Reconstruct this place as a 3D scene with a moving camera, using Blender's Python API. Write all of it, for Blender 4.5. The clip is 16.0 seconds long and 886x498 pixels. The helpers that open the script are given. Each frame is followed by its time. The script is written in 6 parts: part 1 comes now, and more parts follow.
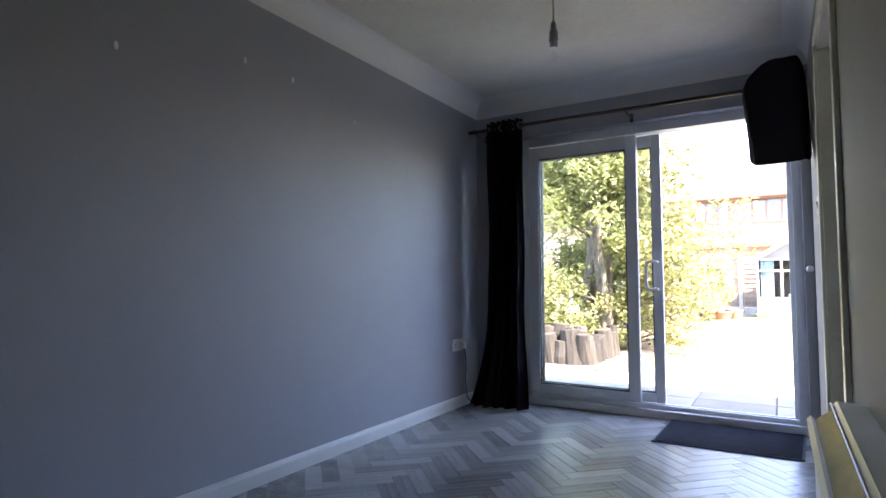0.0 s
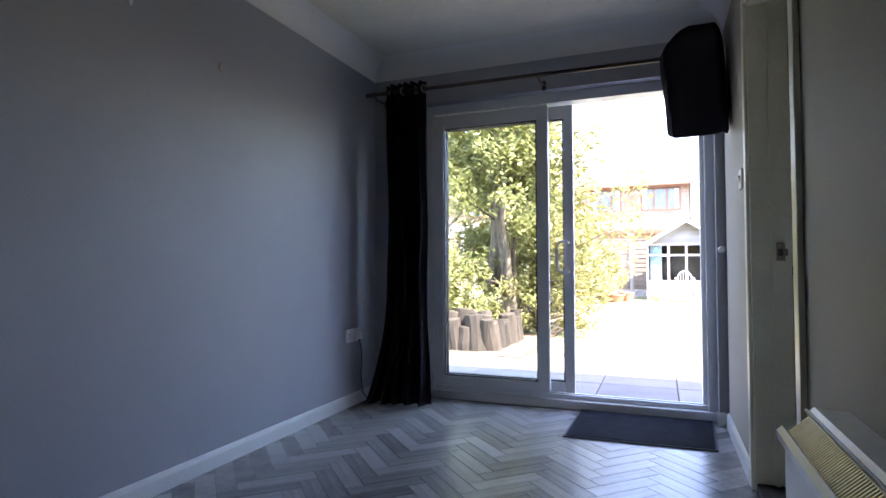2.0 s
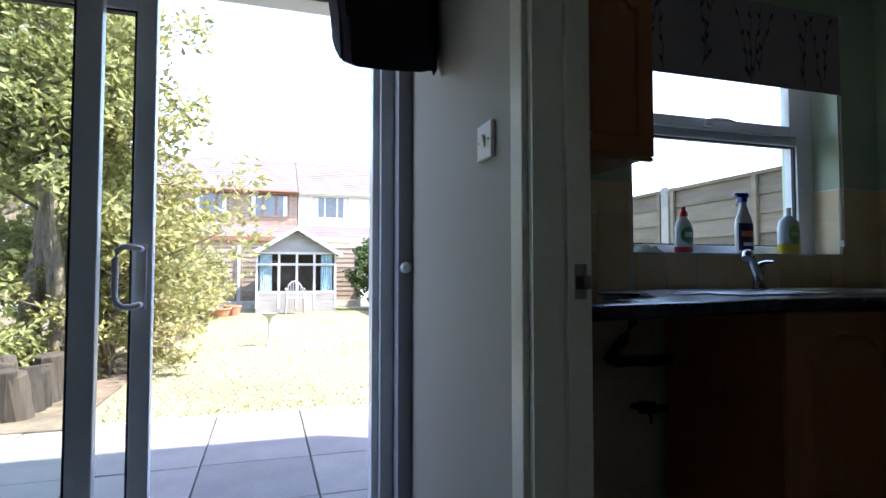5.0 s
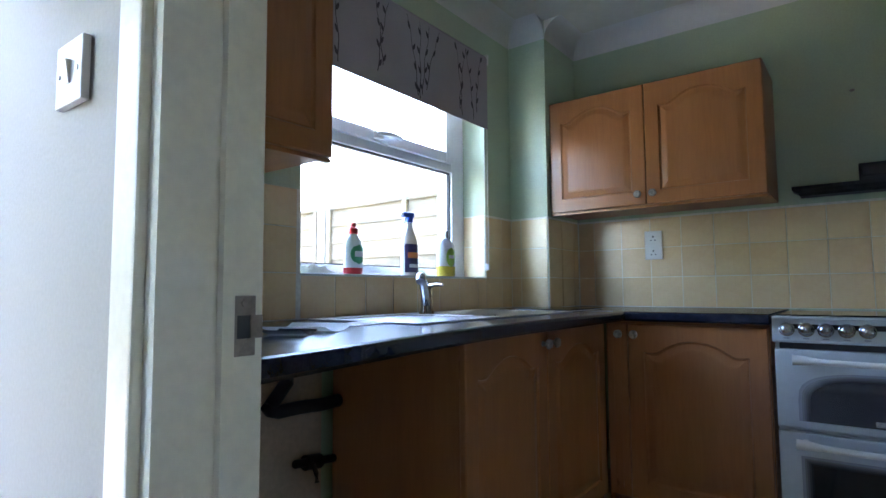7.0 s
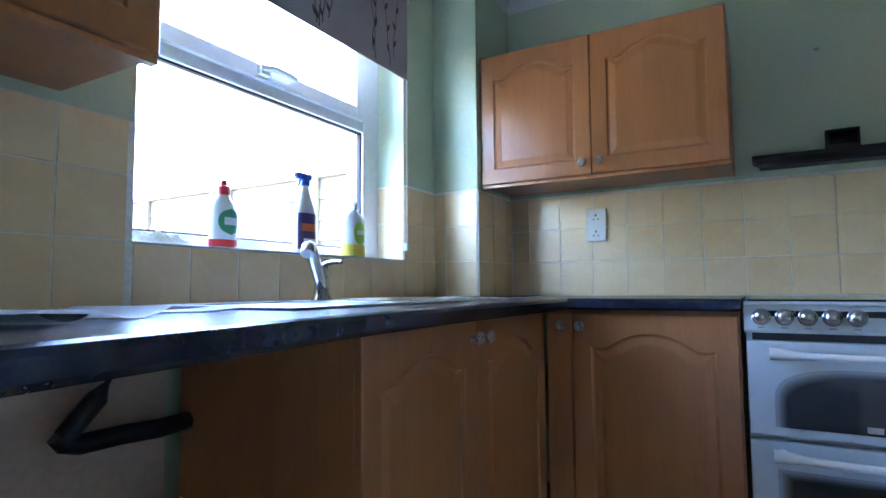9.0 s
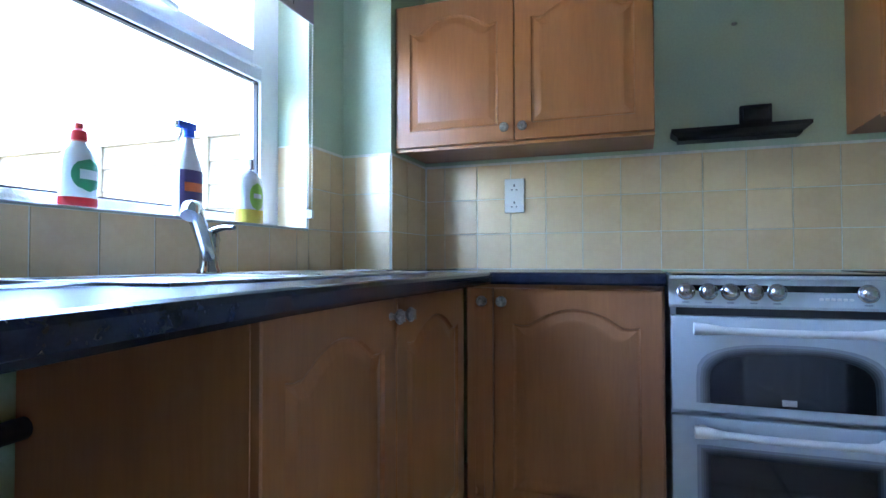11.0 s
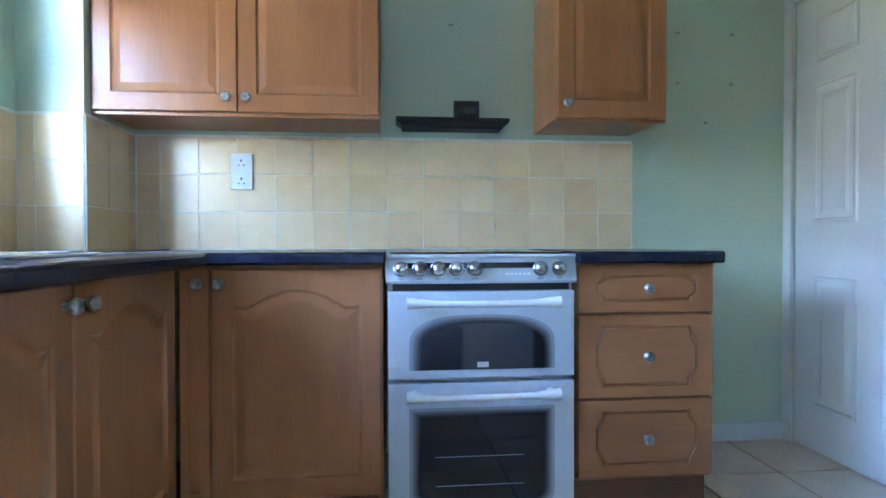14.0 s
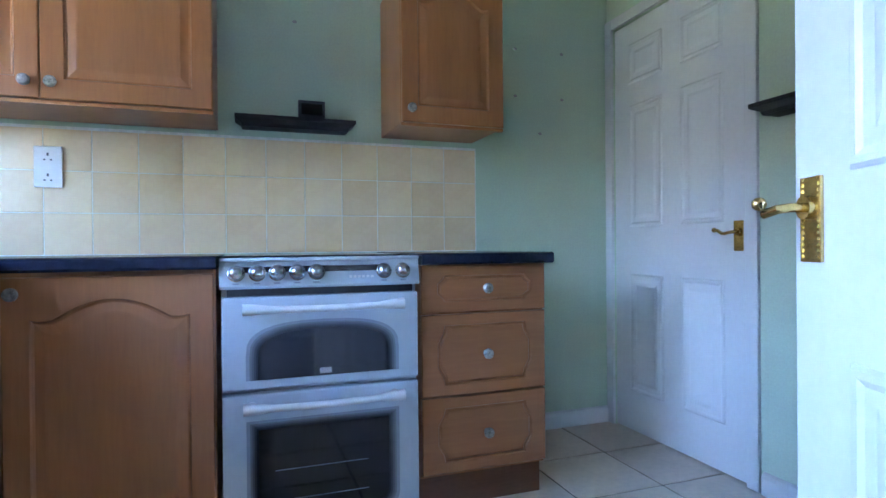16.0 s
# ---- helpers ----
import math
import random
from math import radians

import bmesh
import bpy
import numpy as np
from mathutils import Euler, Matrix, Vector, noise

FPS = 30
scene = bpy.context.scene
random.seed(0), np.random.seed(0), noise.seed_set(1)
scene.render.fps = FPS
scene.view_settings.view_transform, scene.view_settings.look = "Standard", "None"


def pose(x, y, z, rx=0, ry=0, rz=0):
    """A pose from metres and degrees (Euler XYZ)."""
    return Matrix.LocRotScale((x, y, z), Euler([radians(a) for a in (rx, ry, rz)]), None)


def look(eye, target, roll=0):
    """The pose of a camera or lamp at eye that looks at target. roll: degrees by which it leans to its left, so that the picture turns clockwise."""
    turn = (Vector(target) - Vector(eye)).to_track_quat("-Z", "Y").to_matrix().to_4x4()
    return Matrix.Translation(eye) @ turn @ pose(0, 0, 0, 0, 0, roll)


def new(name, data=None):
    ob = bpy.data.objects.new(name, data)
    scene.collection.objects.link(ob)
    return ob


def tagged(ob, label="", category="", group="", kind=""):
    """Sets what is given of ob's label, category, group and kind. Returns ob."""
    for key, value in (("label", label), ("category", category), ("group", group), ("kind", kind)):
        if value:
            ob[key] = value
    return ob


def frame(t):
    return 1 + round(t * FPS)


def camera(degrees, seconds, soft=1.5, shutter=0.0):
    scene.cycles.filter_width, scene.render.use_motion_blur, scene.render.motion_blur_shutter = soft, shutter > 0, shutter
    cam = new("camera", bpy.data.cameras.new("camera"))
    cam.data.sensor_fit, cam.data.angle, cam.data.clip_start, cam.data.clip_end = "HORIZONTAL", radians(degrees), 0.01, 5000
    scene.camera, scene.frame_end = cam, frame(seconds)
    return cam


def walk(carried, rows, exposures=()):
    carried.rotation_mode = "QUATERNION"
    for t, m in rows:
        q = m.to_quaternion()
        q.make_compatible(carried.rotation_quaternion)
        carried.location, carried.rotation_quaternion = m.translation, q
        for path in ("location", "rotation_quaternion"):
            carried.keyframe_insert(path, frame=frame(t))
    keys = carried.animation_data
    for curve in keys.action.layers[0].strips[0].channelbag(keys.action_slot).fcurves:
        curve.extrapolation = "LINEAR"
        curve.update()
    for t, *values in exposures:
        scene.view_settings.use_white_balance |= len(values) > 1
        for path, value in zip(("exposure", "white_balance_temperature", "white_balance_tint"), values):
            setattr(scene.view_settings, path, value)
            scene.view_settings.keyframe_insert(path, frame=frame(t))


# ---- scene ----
cam = camera(77.0, 16.0)
EXPOSURES = [(0.0, 4.25, 6650, 28), (1.0, 4.1, 6650, 28), (3.2, 3.7, 6650, 26), (5.3, 2.95, 6350, 20), (5.7, 3.05, 6350, 20), (6.2, 4.2, 6350, 22), (7.0, 5.45, 6300, 24), (8.2, 6.05, 5850, 25), (10.3, 6.1, 5550, 24), (12.5, 6.8, 5500, 24), (14.5, 6.92, 5350, 23), (16.0, 6.65, 5250, 27)]
PATH = [
    (0, (0.164, 0.54, 0.919), (-0.871, 2.247, 1.034), -0.1),
    (0.5, (0.144, 0.54, 0.904), (-0.8, 2.299, 1.02), -0.1),
    (1, (0.117, 0.568, 0.894), (-0.742, 2.371, 1.005), -0.0),
    (1.5, (0.086, 0.672, 0.882), (-0.701, 2.507, 0.982), -0.2),
    (2, (-0.003, 0.956, 0.899), (-0.734, 2.817, 0.96), -0.2),
    (2.5, (-0.119, 1.191, 0.901), (-0.814, 3.065, 0.96), -0.2),
    (3, (-0.209, 1.512, 0.915), (-0.772, 3.431, 0.976), -0.1),
    (3.2, (-0.219, 1.664, 0.904), (-0.716, 3.601, 0.965), -0.2),
    (5.3, (-0.133, 2.59, 0.972), (0.637, 4.433, 1.07), -0.1),
    (5.5, (-0.097, 2.649, 0.971), (0.775, 4.445, 1.081), -0.2),
    (6, (-0.02, 2.811, 0.987), (1.2, 4.39, 1.123), -0.0),
    (6.5, (0.023, 2.868, 1.002), (1.498, 4.211, 1.147), -0.4),
    (7, (0.053, 2.899, 0.99), (1.641, 4.106, 1.137), -0.4),
    (7.5, (0.089, 2.943, 0.96), (1.733, 4.074, 1.102), -0.4),
    (8, (0.185, 2.994, 0.936), (1.877, 4.051, 1.07), -0.6),
    (8.2, (0.258, 3.019, 0.934), (1.965, 4.053, 1.069), -0.6),
    (10.3, (0.596, 3.254, 0.94), (2.392, 4.13, 1.026), -0.1),
    (10.5, (0.602, 3.258, 0.94), (2.422, 4.085, 1.006), -0.1),
    (11, (0.628, 3.253, 0.93), (2.511, 3.924, 0.975), -0.1),
    (11.5, (0.645, 3.233, 0.935), (2.572, 3.767, 0.952), -0.1),
    (12, (0.664, 3.208, 0.925), (2.627, 3.59, 0.933), 0.0),
    (12.5, (0.664, 3.2, 0.929), (2.648, 3.449, 0.924), -0.1),
    (13, (0.663, 3.196, 0.934), (2.661, 3.292, 0.91), -0.1),
    (13.5, (0.663, 3.184, 0.922), (2.663, 3.148, 0.898), -0.0),
    (14, (0.655, 3.168, 0.929), (2.646, 2.978, 0.901), -0.1),
    (14.5, (0.65, 3.161, 0.923), (2.622, 2.832, 0.905), -0.2),
    (15, (0.645, 3.138, 0.922), (2.594, 2.687, 0.904), -0.2),
    (15.5, (0.644, 3.129, 0.911), (2.565, 2.57, 0.902), -0.5),
    (16, (0.651, 3.106, 0.917), (2.537, 2.439, 0.908), -0.5),
]
walk(cam, [(t, look(eye, target, roll)) for t, eye, target, roll in PATH], EXPOSURES)

# ---- light ----
SUN_AZ, SUN_EL = 118.0, 56.0     # degrees: azimuth from +y towards +x, elevation
world = bpy.data.worlds.new("sky")
world.use_nodes = True
scene.world = world
wn = world.node_tree.nodes
sky = wn.new("ShaderNodeTexSky")
sky.sky_type = 'NISHITA'
sky.sun_disc = False
sky.sun_elevation = radians(SUN_EL)
sky.sun_rotation = radians(SUN_AZ)
wn["Background"].inputs["Strength"].default_value = 0.15
world.node_tree.links.new(sky.outputs["Color"], wn["Background"].inputs["Color"])
sun_data = bpy.data.lights.new("sun", 'SUN')
sun_data.energy, sun_data.angle, sun_data.color = 2.6, radians(0.5), (1.0, 0.95, 0.87)
sun = new("sun", sun_data)
sx, sy, sz = math.sin(radians(SUN_AZ)) * math.cos(radians(SUN_EL)), math.cos(radians(SUN_AZ)) * math.cos(radians(SUN_EL)), math.sin(radians(SUN_EL))
sun.matrix_world = look((sx * 30, sy * 30, sz * 30), (0, 0, 0))


# ---- materials ----
def mat(name, col, rough=0.5, metal=0.0, var=0.12, big=3.0, fine=60.0, bump=0.15, col2=None, rnd=0.0, stretch=(1, 1, 1), spec=0.5, isle=0.0):
    """Two scales of noise in colour and relief; rnd varies it from piece to piece."""
    m = bpy.data.materials.new(name)
    m.use_nodes = True
    t = m.node_tree
    n, l = t.nodes, t.links
    b = n["Principled BSDF"]
    co = n.new("ShaderNodeTexCoord")
    mp = n.new("ShaderNodeMapping")
    mp.inputs["Scale"].default_value = stretch
    l.new(co.outputs["Object"], mp.inputs["Vector"])
    n1, n2 = n.new("ShaderNodeTexNoise"), n.new("ShaderNodeTexNoise")
    n1.inputs["Scale"].default_value, n2.inputs["Scale"].default_value = big, fine
    n1.inputs["Detail"].default_value, n2.inputs["Detail"].default_value = 4, 5
    for q in (n1, n2):
        l.new(mp.outputs["Vector"], q.inputs["Vector"])
    add = n.new("ShaderNodeMath")
    add.operation = 'MULTIPLY_ADD'
    add.inputs[1].default_value = 0.6
    l.new(n1.outputs["Fac"], add.inputs[0])
    half = n.new("ShaderNodeMath")
    half.operation = 'MULTIPLY'
    half.inputs[1].default_value = 0.4
    l.new(n2.outputs["Fac"], half.inputs[0])
    l.new(half.outputs[0], add.inputs[2])
    last = add.outputs[0]
    if rnd or isle:
        src = n.new("ShaderNodeObjectInfo").outputs["Random"] if rnd else n.new("ShaderNodeNewGeometry").outputs["Random Per Island"]
        r = n.new("ShaderNodeMath")
        r.operation = 'MULTIPLY_ADD'
        r.inputs[1].default_value = rnd or isle
        l.new(src, r.inputs[0])
        l.new(last, r.inputs[2])
        last = r.outputs[0]
    ramp = n.new("ShaderNodeValToRGB")
    c2 = col2 or tuple(max(0, c * (1 - 2.2 * var)) for c in col)
    hi = tuple(min(1, c * (1 + var)) for c in col)
    ramp.color_ramp.elements[0].position, ramp.color_ramp.elements[1].position = 0.32, 0.68 + 0.8 * (rnd or isle)
    ramp.color_ramp.elements[0].color, ramp.color_ramp.elements[1].color = (*c2, 1), (*hi, 1)
    l.new(last, ramp.inputs["Fac"])
    l.new(ramp.outputs["Color"], b.inputs["Base Color"])
    b.inputs["Roughness"].default_value, b.inputs["Metallic"].default_value = rough, metal
    b.inputs["Specular IOR Level"].default_value = spec
    if bump:
        bp = n.new("ShaderNodeBump")
        bp.inputs["Strength"].default_value, bp.inputs["Distance"].default_value = bump, 0.004
        l.new(n2.outputs["Fac"], bp.inputs["Height"])
        l.new(bp.outputs["Normal"], b.inputs["Normal"])
    return m


def glass(name, tint=(0.95, 0.98, 0.96), rough=0.0):
    """A thin pane: mostly clear, with a mirror-like sheen by Fresnel."""
    m = bpy.data.materials.new(name)
    m.use_nodes = True
    t = m.node_tree
    n, l = t.nodes, t.links
    n.remove(n["Principled BSDF"])
    tr, gl, mx, fr, pw = (n.new("ShaderNodeBsdfTransparent"), n.new("ShaderNodeBsdfGlossy"), n.new("ShaderNodeMixShader"), n.new("ShaderNodeLayerWeight"), n.new("ShaderNodeMath"))
    tr.inputs["Color"].default_value = (*tint, 1)
    gl.inputs["Roughness"].default_value = rough
    fr.inputs["Blend"].default_value = 0.5
    pw.operation = 'POWER'
    pw.inputs[1].default_value = 5.0
    l.new(fr.outputs["Facing"], pw.inputs[0])
    l.new(pw.outputs[0], mx.inputs[0])
    l.new(tr.outputs[0], mx.inputs[1])
    l.new(gl.outputs[0], mx.inputs[2])
    l.new(mx.outputs[0], n["Material Output"].inputs["Surface"])
    return m


def leafy(name, col, col2):
    """Foliage: lit from both sides."""
    m = mat(name, col, 0.6, var=0.2, big=1.2, fine=25, bump=0, col2=col2, isle=0.5)
    t = m.node_tree
    n, l = t.nodes, t.links
    b = n["Principled BSDF"]
    tl, mx = n.new("ShaderNodeBsdfTranslucent"), n.new("ShaderNodeMixShader")
    l.new(b.inputs["Base Color"].links[0].from_socket, tl.inputs["Color"])
    mx.inputs[0].default_value = 0.45
    l.new(b.outputs[0], mx.inputs[1])
    l.new(tl.outputs[0], mx.inputs[2])
    l.new(mx.outputs[0], n["Material Output"].inputs["Surface"])
    return m


M_GREYWALL = mat("blue_grey_emulsion", (0.37, 0.375, 0.40), 0.55, var=0.05, big=1.2, fine=140, bump=0.12)
M_PALEWALL = mat("pale_grey_emulsion", (0.42, 0.395, 0.32), 0.65, var=0.05, big=1.5, fine=140, bump=0.12)
M_CEIL = mat("textured_white_ceiling", (0.72, 0.70, 0.60), 0.8, var=0.04, big=5, fine=28, bump=0.55)
M_COVE = mat("white_coving", (0.80, 0.79, 0.76), 0.6, var=0.03, big=2, fine=50, bump=0.06)
M_MINT = mat("mint_green_emulsion", (0.55, 0.65, 0.465), 0.42, var=0.06, big=1.3, fine=120, bump=0.12)
M_GLOSS = mat("white_gloss_paint", (0.66, 0.66, 0.63), 0.32, var=0.03, big=4, fine=60, bump=0.03)
M_CREAM = mat("cream_gloss_paint", (0.84, 0.80, 0.64), 0.35, var=0.06, big=4, fine=60, bump=0.06)
M_UPVC = mat("white_upvc", (0.82, 0.84, 0.85), 0.3, var=0.03, big=3, fine=40, bump=0.02)
M_RUBBER = mat("black_gasket", (0.02, 0.02, 0.022), 0.6, var=0.1, bump=0)
M_GLASS = glass("window_glass")
M_CURTAIN = mat("dark_aubergine_cloth", (0.016, 0.013, 0.024), 0.9, var=0.25, big=6, fine=260, bump=0.3, spec=0.3)
M_ROD = mat("dark_bronze_metal", (0.10, 0.075, 0.06), 0.35, 0.8, var=0.2)
M_CHROME = mat("chrome", (0.52, 0.53, 0.55), 0.13, 1.0, var=0.03, bump=0)
M_STEEL = mat("brushed_stainless_steel", (0.62, 0.63, 0.65), 0.28, 1.0, var=0.08, big=4, fine=200, bump=0.05, stretch=(0.2, 4, 1))
M_BRASS = mat("lacquered_brass", (0.62, 0.44, 0.16), 0.25, 1.0, var=0.2, big=20, fine=120, bump=0.08)
M_PLANK = mat("grey_washed_wood_vinyl", (0.28, 0.265, 0.25), 0.27, var=0.25, big=3, fine=18, bump=0.10, col2=(0.075, 0.068, 0.064), rnd=0.5, stretch=(1.0, 13, 1))
M_GROUT_D = mat("dark_floor_bed", (0.07, 0.068, 0.066), 0.8, var=0.15)
M_MAT = mat("charcoal_door_mat", (0.015, 0.016, 0.022), 0.95, var=0.3, big=15, fine=500, bump=0.6, spec=0.1)
M_WOOD = mat("honey_oak_veneer", (0.44, 0.185, 0.068), 0.33, var=0.05, big=1.6, fine=14, bump=0.05, col2=(0.37, 0.145, 0.053), stretch=(7, 7, 0.7))
M_WOOD_H = mat("honey_oak_veneer_across", (0.44, 0.185, 0.068), 0.33, var=0.05, big=1.6, fine=14, bump=0.05, col2=(0.37, 0.145, 0.053), stretch=(0.7, 0.7, 7))
M_PLINTH = mat("brown_plinth_board", (0.20, 0.08, 0.035), 0.5, var=0.15, stretch=(0.7, 0.7, 7))
M_WORKTOP = mat("midnight_blue_speckled_laminate", (0.020, 0.024, 0.042), 0.2, var=0.2, big=40, fine=260, bump=0.02, col2=(0.009, 0.011, 0.020))
M_TILE = mat("cream_glazed_tile", (0.88, 0.70, 0.43), 0.26, var=0.04, big=9, fine=50, bump=0.03, col2=(0.80, 0.58, 0.32), rnd=0.35)
M_GROUT = mat("pale_grout", (0.93, 0.88, 0.78), 0.85, var=0.12)
M_FTILE = mat("beige_ceramic_floor_tile", (0.62, 0.50, 0.38), 0.35, var=0.10, big=5, fine=40, bump=0.1, rnd=0.2)
M_FGROUT = mat("grey_brown_floor_grout", (0.075, 0.062, 0.055), 0.9, var=0.2)
M_COOKER = mat("white_stove_enamel", (0.55, 0.60, 0.62), 0.25, var=0.03, big=3, fine=40, bump=0.02)
M_OVENGLASS = mat("smoked_oven_glass", (0.012, 0.011, 0.012), 0.06, var=0.2, bump=0)
M_GREYPRINT = mat("grey_printed_border", (0.33, 0.36, 0.40), 0.15, var=0.06, bump=0)
M_DOTS = [mat("dotted_glass_print_%d" % k, (c, c * 1.06, c * 1.12), 0.12, var=0.05, bump=0) for k, c in enumerate((0.22, 0.14, 0.075, 0.035))]
M_SILVER = mat("silver_plastic", (0.52, 0.51, 0.50), 0.25, 0.95, var=0.05, bump=0)
M_BLACK = mat("black_plastic", (0.015, 0.015, 0.017), 0.4, var=0.2, bump=0.05)
M_BLACKWOOD = mat("black_painted_wood", (0.012, 0.011, 0.012), 0.45, var=0.3, big=8, fine=60, bump=0.12)
M_PLASTIC = mat("white_plastic", (0.80, 0.79, 0.75), 0.3, var=0.03, bump=0)
M_PEWTER = mat("pewter_knob_metal", (0.50, 0.49, 0.48), 0.32, 0.85, var=0.3, big=80, fine=200, bump=0.2)
M_STRIKE = mat("worn_bronze_plate", (0.30, 0.25, 0.20), 0.42, 0.75, var=0.12, big=60, fine=200, bump=0.05)
M_HEATER = mat("off_white_enamelled_steel", (0.74, 0.73, 0.68), 0.28, var=0.04, big=4, fine=50, bump=0.03)
M_GRILLE = mat("pale_gold_grille", (0.50, 0.44, 0.26), 0.35, 0.7, var=0.15)
M_BLIND = mat("pale_lilac_grey_fabric", (0.46, 0.42, 0.44), 0.85, var=0.06, big=4, fine=300, bump=0.15, spec=0.2)
M_BRANCH = mat("dark_printed_branch", (0.10, 0.085, 0.10), 0.85, var=0.15, bump=0)
M_RED = mat("red_plastic", (0.65, 0.03, 0.03), 0.3, var=0.08, bump=0)
M_BLUE = mat("blue_plastic", (0.03, 0.12, 0.60), 0.3, var=0.08, bump=0)
M_GREENLBL = mat("green_label", (0.05, 0.30, 0.14), 0.4, var=0.1, bump=0)
M_LIME = mat("lime_label", (0.35, 0.60, 0.08), 0.4, var=0.1, bump=0)
M_NAVYLBL = mat("dark_purple_label", (0.07, 0.05, 0.13), 0.4, var=0.1, bump=0)
M_ORANGE = mat("orange_label_bar", (0.75, 0.2, 0.05), 0.4, var=0.1, bump=0)
M_YELLOW = mat("yellow_liquid", (0.75, 0.58, 0.08), 0.2, var=0.06, bump=0)
M_CLEARP = mat("milky_plastic", (0.78, 0.82, 0.82), 0.25, var=0.03, bump=0)
M_CLOTH = mat("cream_cleaning_cloth", (0.62, 0.58, 0.46), 0.9, var=0.15, big=20, fine=200, bump=0.4)
M_PAPER = mat("white_paper", (0.80, 0.80, 0.80), 0.5, var=0.04, bump=0)
M_PLASTER = mat("cream_plaster", (0.62, 0.47, 0.34), 0.7, var=0.1, big=4, fine=60, bump=0.2)
# outdoors
M_LAWN = mat("sunlit_lawn", (0.21, 0.205, 0.11), 0.9, var=0.2, big=0.7, fine=30, bump=0.4, col2=(0.15, 0.155, 0.07))
M_GRASS = leafy("grass_blades", (0.22, 0.22, 0.11), (0.16, 0.17, 0.075))
M_SLAB = mat("grey_paving_slab", (0.20, 0.19, 0.18), 0.85, var=0.15, big=4, fine=60, bump=0.4, rnd=0.3)
M_JOINT = mat("sandy_paving_joint", (0.16, 0.15, 0.13), 0.95, var=0.2)
M_SOIL = mat("dry_soil", (0.16, 0.12, 0.085), 0.95, var=0.35, big=5, fine=50, bump=0.8)
M_LEAF_A = leafy("light_green_leaves", (0.29, 0.29, 0.11), (0.12, 0.13, 0.05))
M_LEAF_B = leafy("yellow_green_leaves", (0.34, 0.32, 0.13), (0.15, 0.15, 0.06))
M_LEAF_C = leafy("dark_green_leaves", (0.07, 0.11, 0.03), (0.025, 0.045, 0.015))
M_BLOSSOM = mat("white_blossom", (0.75, 0.70, 0.66), 0.7, var=0.1, bump=0)
M_BARK = mat("grey_brown_bark", (0.20, 0.155, 0.115), 0.9, var=0.35, big=8, fine=40, bump=0.8, stretch=(3, 3, 0.6))
M_LOG = mat("weathered_log", (0.062, 0.046, 0.036), 0.85, var=0.4, big=6, fine=30, bump=0.8, stretch=(4, 4, 0.6), rnd=0.3)
M_FENCE = mat("weathered_fence_board", (0.24, 0.195, 0.14), 0.85, var=0.25, big=3, fine=25, bump=0.4, rnd=0.35, stretch=(6, 0.8, 6))
M_CONC = mat("concrete_post", (0.42, 0.40, 0.36), 0.9, var=0.15, big=6, fine=60, bump=0.3)
M_SHED = mat("pale_grey_painted_board", (0.28, 0.275, 0.26), 0.7, var=0.1, big=3, fine=40, bump=0.2, rnd=0.15)
M_SHEDW = mat("white_painted_timber", (0.50, 0.49, 0.47), 0.6, var=0.06)
M_FELT = mat("grey_shed_felt", (0.22, 0.21, 0.20), 0.9, var=0.2, bump=0.4)
# the summer house's inner shade, put into a dark brown
M_SHEDSHADE = mat("shed_shade_brown", (0.11, 0.085, 0.07), 0.8, var=0.2)
M_BLUECURT = mat("pale_blue_curtain", (0.50, 0.62, 0.70), 0.8, var=0.15, big=8, fine=100, bump=0.2)
M_BRICK = mat("buff_red_brick", (0.27, 0.18, 0.13), 0.85, var=0.2, big=2, fine=30, bump=0.3, isle=0.4)
M_MORTAR = mat("pale_mortar", (0.30, 0.27, 0.23), 0.9, var=0.1)
M_RENDER = mat("white_render", (0.60, 0.58, 0.55), 0.85, var=0.06)
M_ROOF = mat("grey_brown_roof_tile", (0.13, 0.11, 0.10), 0.8, var=0.2, big=1, fine=12, bump=0.3, isle=0.3)
M_BROWNF = mat("brown_window_frame", (0.16, 0.07, 0.035), 0.5, var=0.1)
M_DARKGLASS = mat("distant_window_glass", (0.10, 0.12, 0.14), 0.08, var=0.2, bump=0)
M_TERRA = mat("terracotta", (0.42, 0.20, 0.12), 0.85, var=0.15)
M_CHAIR = mat("grey_resin_chair", (0.30, 0.30, 0.30), 0.5, var=0.1)


# ---- mesh helpers ----
def part(name, bm, material, parent=None, label="", m=None, smooth=False):
    """Links a bmesh as one mesh object, under a thing or a part if one is given."""
    if m is not None:
        bm.transform(m)
    bmesh.ops.recalc_face_normals(bm, faces=bm.faces)
    me = bpy.data.meshes.new(name)
    bm.to_mesh(me)
    bm.free()
    if smooth:
        me.shade_smooth()
        me.set_sharp_from_angle(angle=radians(40))
    me.materials.append(material)
    ob = new(name, me)
    if label:
        ob["label"] = label
    if parent is not None:
        join(ob, parent)
    return ob


def join(ob, parent):
    """Makes ob, built in the world, a child that stays where it is."""
    ob.parent = parent
    m = parent.matrix_basis.copy()
    up = parent.parent
    while up is not None:
        m = up.matrix_basis @ parent.matrix_parent_inverse @ m
        parent, up = up, up.parent
    ob.matrix_parent_inverse = m.inverted()
    return ob


def thing(name, at, label, category, group="", kind=""):
    ob = new(name)
    ob.empty_display_size = 0.05
    ob.matrix_basis = Matrix.Translation(at)
    return tagged(ob, label, category, group, kind)


def structure(name, bm, material, label="", m=None, smooth=False):
    return tagged(part(name, bm, material, None, label, m, smooth), label, kind="structure")


